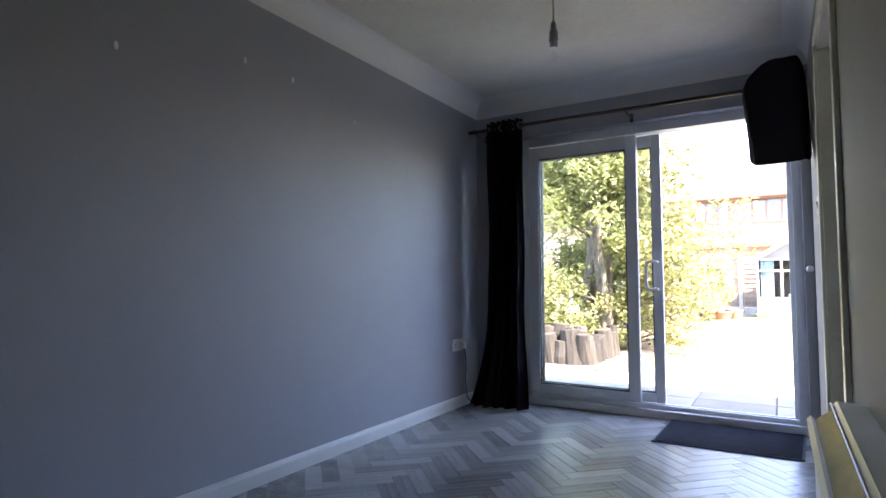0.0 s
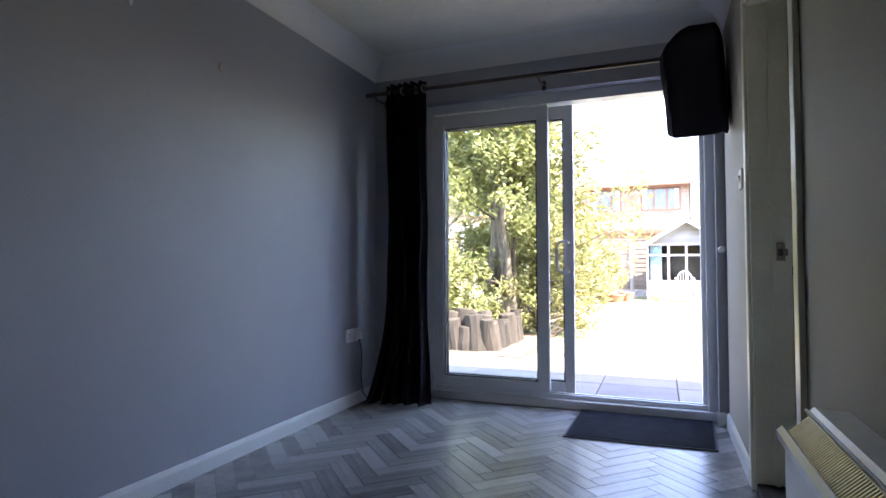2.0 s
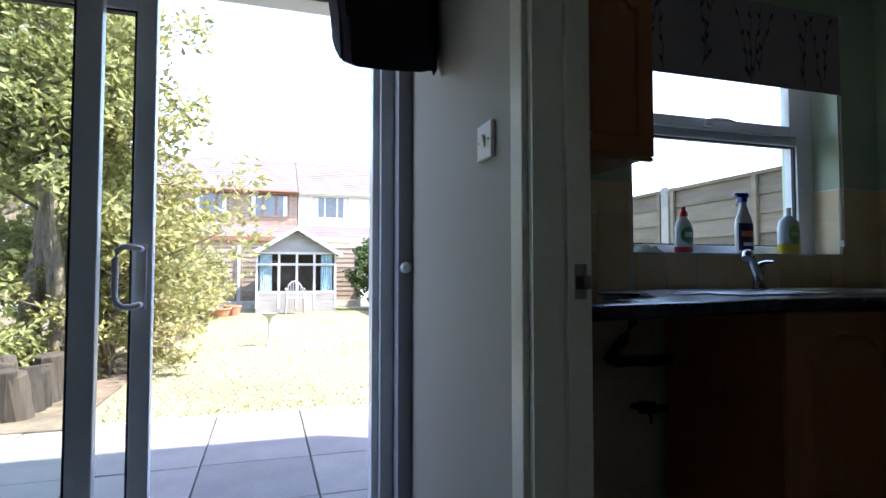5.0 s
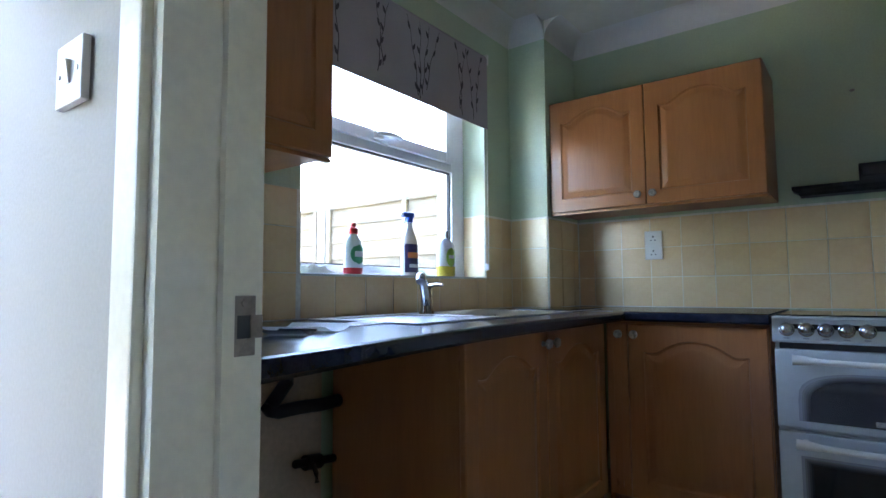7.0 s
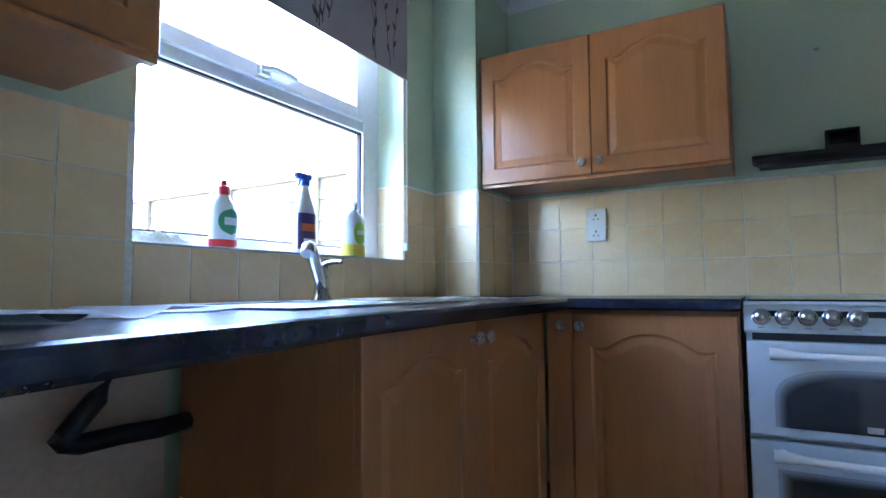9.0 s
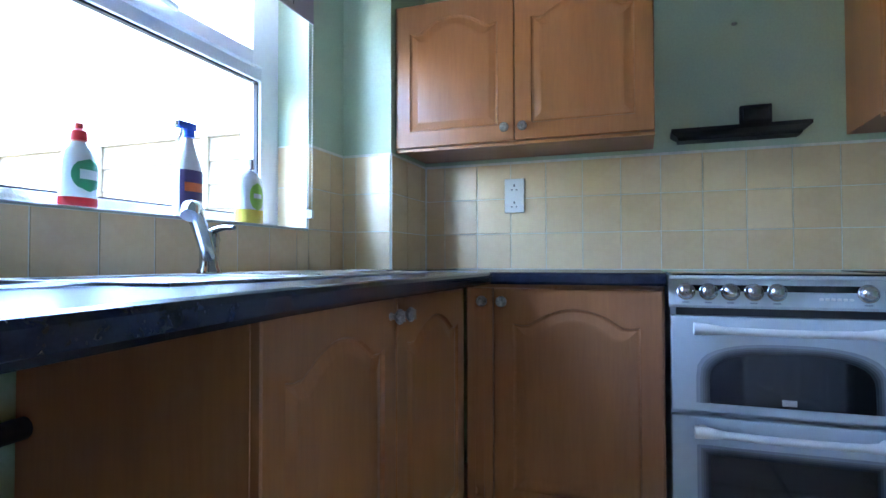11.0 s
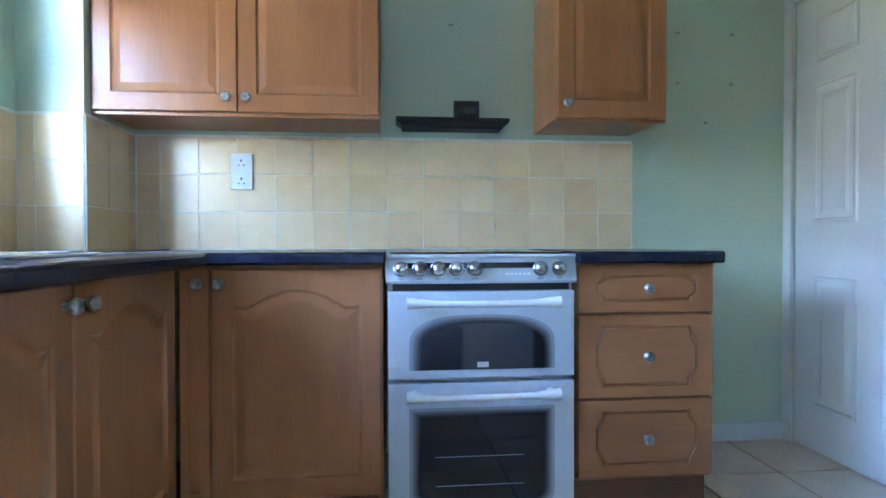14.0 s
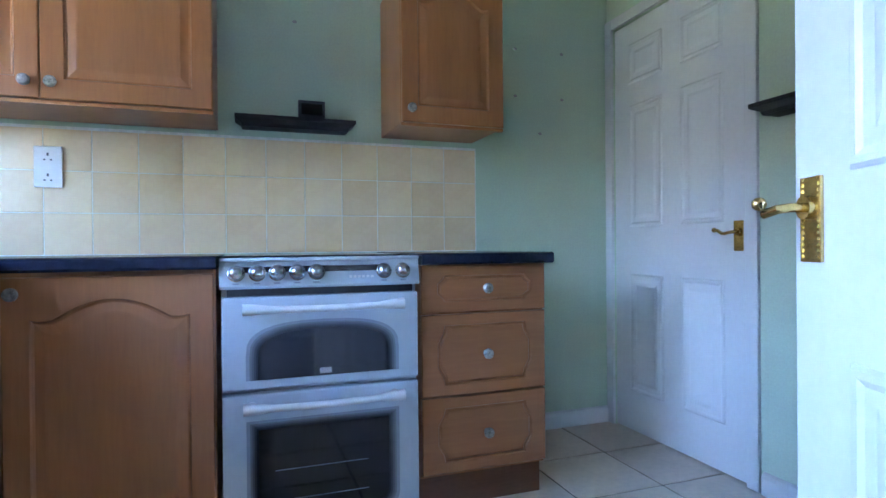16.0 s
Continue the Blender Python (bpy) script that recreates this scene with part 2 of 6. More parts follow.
def box(bm, x0, x1, y0, y1, z0, z1, bevel=0.0):
    vs = [bm.verts.new(p) for p in ((x0, y0, z0), (x1, y0, z0), (x1, y1, z0), (x0, y1, z0), (x0, y0, z1), (x1, y0, z1), (x1, y1, z1), (x0, y1, z1))]
    fs = [bm.faces.new([vs[i] for i in q]) for q in ((3, 2, 1, 0), (4, 5, 6, 7), (0, 1, 5, 4), (1, 2, 6, 5), (2, 3, 7, 6), (3, 0, 4, 7))]
    if bevel:
        es = list({e for f in fs for e in f.edges})
        bmesh.ops.bevel(bm, geom=es, offset=bevel, segments=2, profile=0.6, affect='EDGES')
    return bm


def B(x0, x1, y0, y1, z0, z1, bevel=0.0):
    return box(bmesh.new(), x0, x1, y0, y1, z0, z1, bevel)


def loft(bm, loops, close=True, caps=True):
    rows = [[bm.verts.new(p) for p in lp] for lp in loops]
    for a, b in zip(rows, rows[1:]):
        n = len(a)
        for i in range(n if close else n - 1):
            j = (i + 1) % n
            bm.faces.new((a[i], a[j], b[j], b[i]))
    if caps:
        bm.faces.new(rows[0][::-1])
        bm.faces.new(rows[-1])
    return bm


def lathe(profile, seg=20, sx=1.0, sy=1.0, cx=0.0, cy=0.0):
    """Turned round z; profile of (radius, height)."""
    return loft(bmesh.new(), [[(cx + r * sx * math.cos(2 * math.pi * i / seg), cy + r * sy * math.sin(2 * math.pi * i / seg), z) for i in range(seg)] for r, z in profile])


def tube(points, r, seg=8, r1=None):
    """A round bar through points."""
    bm = bmesh.new()
    pts = [Vector(p) for p in points]
    loops = []
    for i, p in enumerate(pts):
        d = (pts[min(i + 1, len(pts) - 1)] - pts[max(i - 1, 0)]).normalized()
        a = d.cross(Vector((0, 0, 1)) if abs(d.z) < 0.9 else Vector((1, 0, 0))).normalized()
        b = d.cross(a)
        rr = r if r1 is None else r + (r1 - r) * i / (len(pts) - 1)
        loops.append([p + rr * (math.cos(2 * math.pi * k / seg) * a + math.sin(2 * math.pi * k / seg) * b) for k in range(seg)])
    return loft(bm, loops)


def arc(c, u, v, r, a0, a1, n):
    c, u, v = Vector(c), Vector(u), Vector(v)
    return [c + r * (math.cos(radians(a0 + (a1 - a0) * i / (n - 1))) * u + math.sin(radians(a0 + (a1 - a0) * i / (n - 1))) * v) for i in range(n)]


def prism(bm, outline, axis, a, b):
    """An outline of (u, v) drawn out along an axis from a to b."""
    order = {"x": lambda u, v, w: (w, u, v), "y": lambda u, v, w: (u, w, v), "z": lambda u, v, w: (u, v, w)}[axis]
    return loft(bm, [[order(u, v, w) for u, v in outline] for w in (a, b)])


TO_MINUS_X = Matrix.Rotation(radians(-90), 4, 'Z')   # turns a front that faces -y to face -x


# ---- the rooms ----
LX, RX, D, BACK = -1.885, 0.335, 4.44, -0.7          # dining room
KX0, KX1, KY0, KW = 0.455, 3.0, 1.40, 4.40           # kitchen
H_D, H_K = 2.33, 2.40
KF = 0.04                                             # kitchen floor, a tile bed above the dining floor
OUT = 4.70                                            # outer face of the garden wall
PX0, PX1, PZ = -1.52, 0.285, 2.01                     # patio opening
DY0, DY1, DZ = 2.66, 3.505, 1.97                      # doorway
WX0, WX1, WZ0, WZ1 = 1.24, 2.375, 1.045, 2.12         # kitchen window

bm = B(LX - 0.2, LX, BACK - 0.2, OUT, -0.1, 2.6)
structure("wall_west", bm, M_GREYWALL, "long blue-grey painted wall with old plug holes")
bm = bmesh.new()
box(bm, LX, PX0, D, OUT, -0.1, 2.6)
box(bm, PX1, RX, D, OUT, -0.1, 2.6)
box(bm, PX0, PX1, D, OUT, PZ, 2.6)
structure("wall_north_dining", bm, M_GREYWALL, "blue-grey wall round the patio door")
bm = bmesh.new()
box(bm, RX, KX0, BACK - 0.2, DY0, -0.1, 2.6)
box(bm, RX, KX0, DY1, OUT, -0.1, 2.6)
box(bm, RX, KX0, DY0, DY1, DZ, 2.6)
structure("wall_partition", bm, M_PALEWALL, "pale grey wall between dining room and kitchen")
structure("wall_south_dining", B(LX, RX, BACK - 0.2, BACK, -0.1, 2.6), M_GREYWALL, "plain blue-grey back wall")
bm = bmesh.new()
box(bm, KX0 + 0.002, WX0, KW, OUT, -0.1, 2.6)
box(bm, WX1, KX1, KW, OUT, -0.1, 2.6)
box(bm, WX0, WX1, KW, OUT, -0.1, WZ0)
box(bm, WX0, WX1, KW, OUT, WZ1, 2.6)
structure("wall_north_kitchen", bm, M_MINT, "mint green wall round the kitchen window")
structure("wall_east", B(KX1, KX1 + 0.25, KY0 - 0.15, OUT, -0.1, 2.6), M_MINT, "mint green wall behind the cooker")
K_DX0, K_DX1, K_DZ = 2.175, 2.945, 1.965
bm = bmesh.new()
box(bm, KX0, K_DX0, KY0 - 0.12, KY0, -0.1, 2.6)
box(bm, K_DX1, KX1, KY0 - 0.12, KY0, -0.1, 2.6)
box(bm, K_DX0, K_DX1, KY0 - 0.12, KY0, K_DZ, 2.6)
structure("wall_south_kitchen", bm, M_MINT, "mint green wall with a white panelled door")
# Unseen slab, added only to keep daylight from leaking under the door.
structure("door_light_block", B(K_DX0 - 0.2, K_DX1 + 0.2, KY0 - 0.25, KY0 - 0.125, -0.1, 2.6), M_PALEWALL, "unseen slab behind the closed door, added to block light under it")
bm = B(KX0 + 0.0, KX0 + 0.004, KY0, DY0 - 0.07, 0, 2.4)
box(bm, KX0, KX0 + 0.004, DY1 + 0.07, KW, 0, 2.4)
structure("wall_west_kitchen", bm, M_MINT, "mint green paint on the kitchen side of the partition")
structure("pillar", B(2.63, KX1, 4.185, KW, 0, 2.4), M_MINT, "boxed-in mint green corner pillar")
structure("ceiling_dining", B(LX, RX, BACK, D, H_D, H_D + 0.1), M_CEIL, "off-white stippled ceiling")
structure("ceiling_kitchen", B(KX0, KX1, KY0, KW, H_K, H_K + 0.1), M_CEIL, "white kitchen ceiling")
# Unseen block added over the rooms; its height sets how far the patio is shaded.
structure("shade_storey", B(LX - 0.2, KX1 + 0.25, BACK - 0.2, OUT, 2.6, 5.0), M_BRICK, "unseen brick storey added above the rooms to shade the patio")


def coving(name, p, q, inward, z, r=0.125):
    """Concave plaster coving from p to q along a wall."""
    u = (Vector(q) - Vector(p)).normalized()
    n = Vector((*inward, 0))
    prof = [(0, 0)] + [(r - r * math.cos(radians(a)) + 0.0, -r + r * math.sin(radians(a))) for a in range(0, 91, 10)]
    loops = []
    for e in (p, q):
        e = Vector((*e, z))
        loops.append([e + n * (0.001 + a) + Vector((0, 0, b - 0.001)) for a, b in prof])
    structure(name, loft(bmesh.new(), loops), M_COVE, "white concave plaster coving", smooth=True)


coving("coving_dining_1", (LX, BACK), (LX, D), (1, 0), H_D)
coving("coving_dining_2", (LX, D), (RX, D), (0, -1), H_D)
coving("coving_dining_3", (RX, D), (RX, BACK), (-1, 0), H_D)
coving("coving_kitchen_1", (KX0, KW), (2.63, KW), (0, -1), H_K, 0.10)
coving("coving_kitchen_2", (2.63, KW), (2.63, 4.185), (-1, 0), H_K, 0.10)
coving("coving_kitchen_3", (2.63, 4.185), (KX1, 4.185), (0, -1), H_K, 0.10)
coving("coving_kitchen_4", (KX1, 4.185), (KX1, KY0), (-1, 0), H_K, 0.10)
coving("coving_kitchen_5", (KX1, KY0), (KX0, KY0), (0, 1), H_K, 0.10)


def skirting(name, p, q, n, h=0.078, t=0.016, material=M_GLOSS, z=0.0):
    """A board with a rounded top edge along a wall foot."""
    nn = Vector((*n, 0))
    prof = [(0.001, 0), (t, 0), (t, h - 0.02), (t - 0.004, h - 0.008), (0.004, h), (0.001, h)]
    structure(name, loft(bmesh.new(), [[Vector((*e, z)) + nn * a + Vector((0, 0, b)) for a, b in prof] for e in (p, q)]), material, "white gloss skirting board")


skirting("baseboard_1", (LX, BACK), (LX, D), (1, 0))
skirting("baseboard_2", (RX, DY1 + 0.065), (RX, D), (-1, 0))
skirting("baseboard_3", (LX + 0.016, D), (PX0, D), (0, -1))
skirting("baseboard_4", (PX1 - 0.012, D), (RX - 0.016, D), (0, -1))
skirting("baseboard_5", (RX, BACK), (RX, DY0 - 0.065), (-1, 0))
skirting("baseboard_6", (KX1, KY0), (KX1, 2.11), (-1, 0), z=KF)
skirting("baseboard_7", (KX0, KY0), (K_DX0 - 0.06, KY0), (0, 1), z=KF)

# patio opening lining and doorway lining
bm = bmesh.new()
box(bm, RX - 0.004, KX0 + 0.004, DY1, DY1 + 0.003, 0, DZ)
box(bm, RX - 0.004, KX0 + 0.004, DY1 - 0.022, DY1, 0, DZ)
box(bm, RX - 0.004, KX0 + 0.004, DY0, DY0 + 0.022, 0, DZ)
box(bm, RX - 0.004, KX0 + 0.004, DY0 + 0.022, DY1 - 0.022, DZ - 0.022, DZ)
structure("door_lining", bm, M_CREAM, "cream painted doorway lining")
bm = bmesh.new()
box(bm, RX + 0.065, RX + 0.08, DY1 - 0.034, DY1 - 0.0225, 0, DZ - 0.0225)
box(bm, RX + 0.065, RX + 0.08, DY0 + 0.0225, DY0 + 0.034, 0, DZ - 0.0225)
structure("door_stop", bm, M_CREAM, "narrow cream door stop beads")


def architrave(name, face, side, y0, y1, z, w=0.055, t=0.016, axis="x", material=M_CREAM, foot=0.0):
    """Moulded trim round an opening on a wall that faces side along axis."""
    bm = bmesh.new()
    a, b = (face, face + side * t) if side > 0 else (face + side * t, face)
    def bar(u0, u1, v0, v1):
        if axis == "x":
            box(bm, a, b, u0, u1, v0, v1, 0.004)
        else:
            box(bm, u0, u1, a, b, v0, v1, 0.004)
    bar(y0 - w, y0, foot, z + w)
    bar(y1, y1 + w, foot, z + w)
    bar(y0 + 0.0, y1 - 0.0, z, z + w)
    structure(name, bm, material, "painted door architrave")


architrave("trim_doorway_dining", RX - 0.001, -1, DY0, DY1, DZ)
architrave("trim_doorway_kitchen", KX0 + 0.005, 1, DY0, DY1, DZ, foot=KF)
architrave("trim_kitchen_door", KY0 + 0.001, 1, K_DX0, K_DX1, K_DZ, w=0.05, axis="y", material=M_GLOSS, foot=KF)

structure("floor_dining", B(LX, RX, BACK, OUT - 0.02, -0.1, -0.004), M_GROUT_D, "grey wood-look herringbone floor")
floor_dining = bpy.data.objects["floor_dining"]
structure("floor_kitchen", B(RX, KX1, KY0 - 0.1, KW, -0.1, KF - 0.0045), M_FGROUT, "beige tiled kitchen floor")
floor_kitchen = bpy.data.objects["floor_kitchen"]

# ---- patio door ----
FY0, FY1 = 4.515, 4.625
patio = thing("sliding_patio_door", (-0.6, FY0, 0), "white plastic sliding patio door standing open", "patio door", kind="structure")
bm = bmesh.new()
box(bm, PX0, PX0 + 0.05, FY0, FY1, 0.055, PZ, 0.004)
box(bm, PX1 - 0.05, PX1, FY0, FY1, 0.055, PZ, 0.004)
box(bm, PX0 + 0.05, PX1 - 0.05, FY0, FY1, PZ - 0.065, PZ, 0.004)
box(bm, PX0, PX1, FY0 - 0.01, FY1, 0.0, 0.055, 0.006)
box(bm, PX0 + 0.05, PX1 - 0.05, FY0 + 0.02, FY0 + 0.028, 0.055, 0.085)
box(bm, PX0 + 0.05, PX1 - 0.05, FY0 + 0.07, FY0 + 0.078, 0.055, 0.085)
part("outer_frame", bm, M_UPVC, patio)
bm = bmesh.new()
box(bm, PX1 - 0.075, PX1 - 0.0505, FY0 + 0.03, FY1 - 0.01, 0.09, PZ - 0.07, 0.003)
part("receiver_jamb", bm, M_UPVC, patio)


def sash(name, x0, x1, y0, z0, z1, w, wb, foot):
    bm = bmesh.new()
    y1 = y0 + 0.045
    box(bm, x0, x0 + w, y0, y1, z0, z1, 0.005)
    box(bm, x1 - w, x1, y0, y1, z0, z1, 0.005)
    box(bm, x0 + w, x1 - w, y0 + 0.001, y1 - 0.001, z1 - wb, z1, 0.005)
    box(bm, x0 + w, x1 - w, y0 + 0.001, y1 - 0.001, z0, z0 + foot, 0.005)
    s = part(name, bm, M_UPVC, patio)
    g = bmesh.new()
    a, b, c, d = x0 + w, x1 - w, z0 + foot, z1 - wb
    for q in ((a, a + 0.008, c, d), (b - 0.008, b, c, d), (a + 0.008, b - 0.008, c, c + 0.008), (a + 0.008, b - 0.008, d - 0.008, d)):
        box(g, q[0], q[1], y0 + 0.008, y1 - 0.008, q[2], q[3])
    part("gasket", g, M_RUBBER, s, "black rubber glazing gasket")
    p = part("pane", B(a + 0.008, b - 0.008, y0 + 0.02, y0 + 0.024, c + 0.008, d - 0.008), M_GLASS, s, "clear glass")
    p.visible_shadow = False
    return s


sash("fixed_sash", PX0 + 0.05, -0.675, FY0 - 0.002, 0.095, 1.935, 0.075, 0.09, 0.06)
slide = sash("sliding_sash", -1.462, -0.525, FY0 + 0.052, 0.09, 1.935, 0.062, 0.085, 0.065)
bm = tube([(-0.558, FY0 + 0.05, 0.862), (-0.558, FY0 + 0.004, 0.862), (-0.575, FY0 - 0.004, 0.857), (-0.600, FY0 - 0.006, 0.858), (-0.617, FY0 - 0.006, 0.872), (-0.622, FY0 - 0.006, 0.90), (-0.622, FY0 - 0.006, 1.01), (-0.617, FY0 - 0.006, 1.036), (-0.600, FY0 - 0.006, 1.050), (-0.575, FY0 - 0.004, 1.051), (-0.558, FY0 + 0.004, 1.046), (-0.558, FY0 + 0.05, 1.046)], 0.0105, 10)
part("pull_handle", bm, M_PLASTIC, slide, "white D-shaped pull handle", smooth=True)
part("lock_plate", B(-0.574, -0.540, FY0 + 0.042, FY0 + 0.0518, 0.845, 1.062, 0.004), M_PLASTIC, slide)

# ---- kitchen window ----
win = thing("window_1", (1.8, 4.56, WZ0), "white plastic casement window with a top light", "window", kind="structure")
WY0, WY1 = 4.53, 4.60
bm = bmesh.new()
box(bm, WX0, WX0 + 0.05, WY0, WY1, WZ0, WZ1, 0.004)
box(bm, WX1 - 0.10, WX1 - 0.0, WY0, WY1, WZ0, WZ1, 0.004)
box(bm, WX0 + 0.05, WX1 - 0.10, WY0, WY1, WZ0, WZ0 + 0.045, 0.004)
box(bm, WX0 + 0.05, WX1 - 0.10, WY0, WY1, WZ1 - 0.06, WZ1, 0.004)
box(bm, WX0 + 0.05, WX1 - 0.10, WY0, WY1, 1.575, 1.645, 0.004)
part("window_frame", bm, M_UPVC, win)
bm = bmesh.new()
x0, x1, z0, z1 = WX0 + 0.045, WX1 - 0.115, 1.615, 2.07
for q in ((x0, x0 + 0.05, z0, z1), (x1 - 0.05, x1, z0, z1), (x0 + 0.05, x1 - 0.05, z0, z0 + 0.05), (x0 + 0.05, x1 - 0.05, z1 - 0.05, z1)):
    box(bm, q[0], q[1], WY0 - 0.018, WY0 + 0.02, q[2], q[3], 0.004)
tl = part("top_light", bm, M_UPVC, win)
bm = tube([(1.70, WY0 - 0.035, 1.645), (1.74, WY0 - 0.05, 1.650), (1.80, WY0 - 0.05, 1.652), (1.845, WY0 - 0.045, 1.648)], 0.010, 8)
box(bm, 1.70, 1.74, WY0 - 0.04, WY0 - 0.0185, 1.625, 1.655, 0.003)
part("handle", bm, M_PLASTIC, tl, "white lever handle", smooth=True)
p = part("pane", B(x0 + 0.05, x1 - 0.05, WY0 + 0.0, WY0 + 0.004, z0 + 0.05, z1 - 0.05), M_GLASS, tl, "clear glass")
p.visible_shadow = False
p = part("pane", B(WX0 + 0.05, WX1 - 0.10, WY0 + 0.03, WY0 + 0.034, WZ0 + 0.045, 1.575), M_GLASS, win, "clear glass")
p.visible_shadow = False
g = bmesh.new()
a, b, c, d = WX0 + 0.05, WX1 - 0.10, WZ0 + 0.045, 1.575
for q in ((a, a + 0.006, c, d), (b - 0.006, b, c, d), (a + 0.006, b - 0.006, c, c + 0.006), (a + 0.006, b - 0.006, d - 0.006, d)):
    box(g, q[0], q[1], WY0 + 0.012, WY0 + 0.029, q[2], q[3])
part("gasket", g, M_RUBBER, win)
part("window_sill", B(WX0, WX1, KW - 0.004, WY0 - 0.001, WZ0 - 0.0, WZ0 + 0.006, 0.002), M_GLOSS, win, "white tiled window sill")

# ---- dining room things ----
def curtain_left():
    c = thing("curtain", (-1.6, 4.33, 0), "long dark aubergine eyelet curtain drawn aside, pooling on the floor", "curtain", "curtains at the patio door")
    bm = bmesh.new()
    cols, rows = 64, 26
    grid = []
    for j in range(rows + 1):
        v = j / rows
        z = 0.006 + 2.10 * v
        lo, hi = -1.705, -1.415
        if v < 0.35:
            s = (1 - v / 0.35) ** 1.6
            lo -= 0.14 * s
            hi += 0.02 * s
        row = []
        for i in range(cols + 1):
            u = i / cols
            amp = 0.042 * (0.75 + 0.25 * math.sin(9 * u + 2 * v))
            w = math.sin(u * math.pi * 2 * 5.5 + 0.5 * math.sin(3 * v + u * 4))
            x = lo + (hi - lo) * u + 0.006 * math.sin(13 * v + 7 * u)
            y = 4.262 + amp * w - (0.05 * (1 - v / 0.2) if v < 0.2 else 0) * (0.5 + 0.5 * math.sin(5 * u))
            row.append(bm.verts.new((x, min(y, 4.31), z)))
        grid.append(row)
    for j in range(rows):
        for i in range(cols):
            bm.faces.new((grid[j][i], grid[j][i + 1], grid[j + 1][i + 1], grid[j + 1][i]))
    bmesh.ops.solidify(bm, geom=bm.faces, thickness=0.003)
    cl = part("cloth", bm, M_CURTAIN, c, smooth=True)
    for x in (-1.66, -1.58, -1.50, -1.43):
        part("eyelet", tube([(x + 0.012 * math.cos(t), 4.262 + 0.02 * math.cos(t), 2.055 + 0.024 * math.sin(t)) for t in [k * math.pi / 8 for k in range(17)]], 0.005, 6), M_PEWTER, c, "dull metal eyelet", smooth=True)


def curtain_right():
    c = thing("curtain", (0.18, 4.33, 1.62), "dark aubergine curtain folded up and draped over its rod end", "curtain", "curtains at the patio door")
    bm = bmesh.new()
    loops = []
    n = 40
    for z, lo, hi, dp in ((1.563, 0.034, 0.325, 0.146), (1.568, 0.032, 0.327, 0.152), (1.70, 0.026, 0.327, 0.15), (1.84, 0.014, 0.324, 0.135), (1.95, 0.004, 0.32, 0.115), (2.02, 0.002, 0.316, 0.10), (2.07, 0.02, 0.312, 0.09), (2.11, 0.055, 0.305, 0.08), (2.15, 0.095, 0.295, 0.062), (2.175, 0.14, 0.285, 0.045), (2.185, 0.18, 0.27, 0.025)):
        cx, hw = (lo + hi) / 2, (hi - lo) / 2
        lp = []
        for k in range(n):
            a = 2 * math.pi * k / n
            ca, sa = math.cos(a), math.sin(a)
            e = 0.25
            x = cx + hw * math.copysign(abs(ca) ** e, ca)
            y = 4.225 + dp * math.copysign(abs(sa) ** e, sa) * (1 + 0.10 * math.sin(7 * a + z * 6) + 0.05 * math.sin(17 * a + 11 * z))
            lp.append((x, min(y, 4.42), z + 0.006 * math.sin(5 * a + 9 * z) + max(0.0, 1.95 - z) * 0.25 * (1 + math.copysign(abs(sa) ** e, sa))))
        loops.append(lp)
    part("cloth", loft(bm, loops), M_CURTAIN, c, smooth=True)
    part("eyelet", tube([(0.03 + 0.012 * math.cos(t), 4.165, 2.035 + 0.022 * math.sin(t)) for t in [k * math.pi / 8 for k in range(17)]], 0.005, 6), M_PEWTER, c, "dull metal eyelet", smooth=True)


curtain_left()
curtain_right()
rod = thing("curtain_rod", (-0.7, 4.262, 2.07), "dark bronze curtain rod on wall brackets", "curtain rod")
part("pole", tube([(-1.80, 4.262, 2.055), (0.30, 4.262, 2.045)], 0.0125, 12), M_ROD, rod, smooth=True)
for x, s in ((-1.80, -1),):
    part("finial", tube([(x, 4.262, 2.055), (x + s * 0.012, 4.262, 2.055), (x + s * 0.02, 4.262, 2.055), (x + s * 0.055, 4.262, 2.055)], 0.019, 12, 0.013), M_ROD, rod, smooth=True)
for x in (-0.68, -1.79):
    bm = tube([(x, 4.438, 2.035), (x, 4.29, 2.028), (x, 4.262, 2.042)], 0.006, 8)
    box(bm, x - 0.012, x + 0.012, 4.430, 4.439, 2.005, 2.065, 0.003)
    part("bracket", bm, M_ROD, rod)

pend = thing("pendant_light", (-0.43, 2.2, H_D), "white pendant lamp holder on a cord, without shade", "pendant light")
part("ceiling_rose", lathe([(0.001, -0.03), (0.018, -0.03), (0.036, -0.018), (0.040, -0.001), (0.001, -0.001)], 24), M_PLASTIC, pend, m=Matrix.Translation((-0.43, 2.2, H_D)), smooth=True)
part("cord", tube([(-0.43, 2.2, H_D - 0.028), (-0.431, 2.2, 2.0), (-0.43, 2.2, 1.728)], 0.0032, 8), M_PLASTIC, pend)
hold = part("lamp_holder", lathe([(0.004, 0.075), (0.011, 0.07), (0.013, 0.045), (0.018, 0.043), (0.018, 0.018), (0.0205, 0.016), (0.0205, 0.008), (0.017, 0.007), (0.0165, -0.012), (0.001, -0.012)], 20, 0.75, 0.75), M_PLASTIC, pend, m=Matrix.Translation((-0.43, 2.2, 1.668)), smooth=True)
part("bulb", lathe([(0.001, -0.045), (0.009, -0.042), (0.013, -0.03), (0.009, -0.015), (0.007, 0.0)], 16, 0.75, 0.75), glass("bulb_glass"), pend, "small clear bulb", m=Matrix.Translation((-0.43, 2.2, 1.656)), smooth=True)

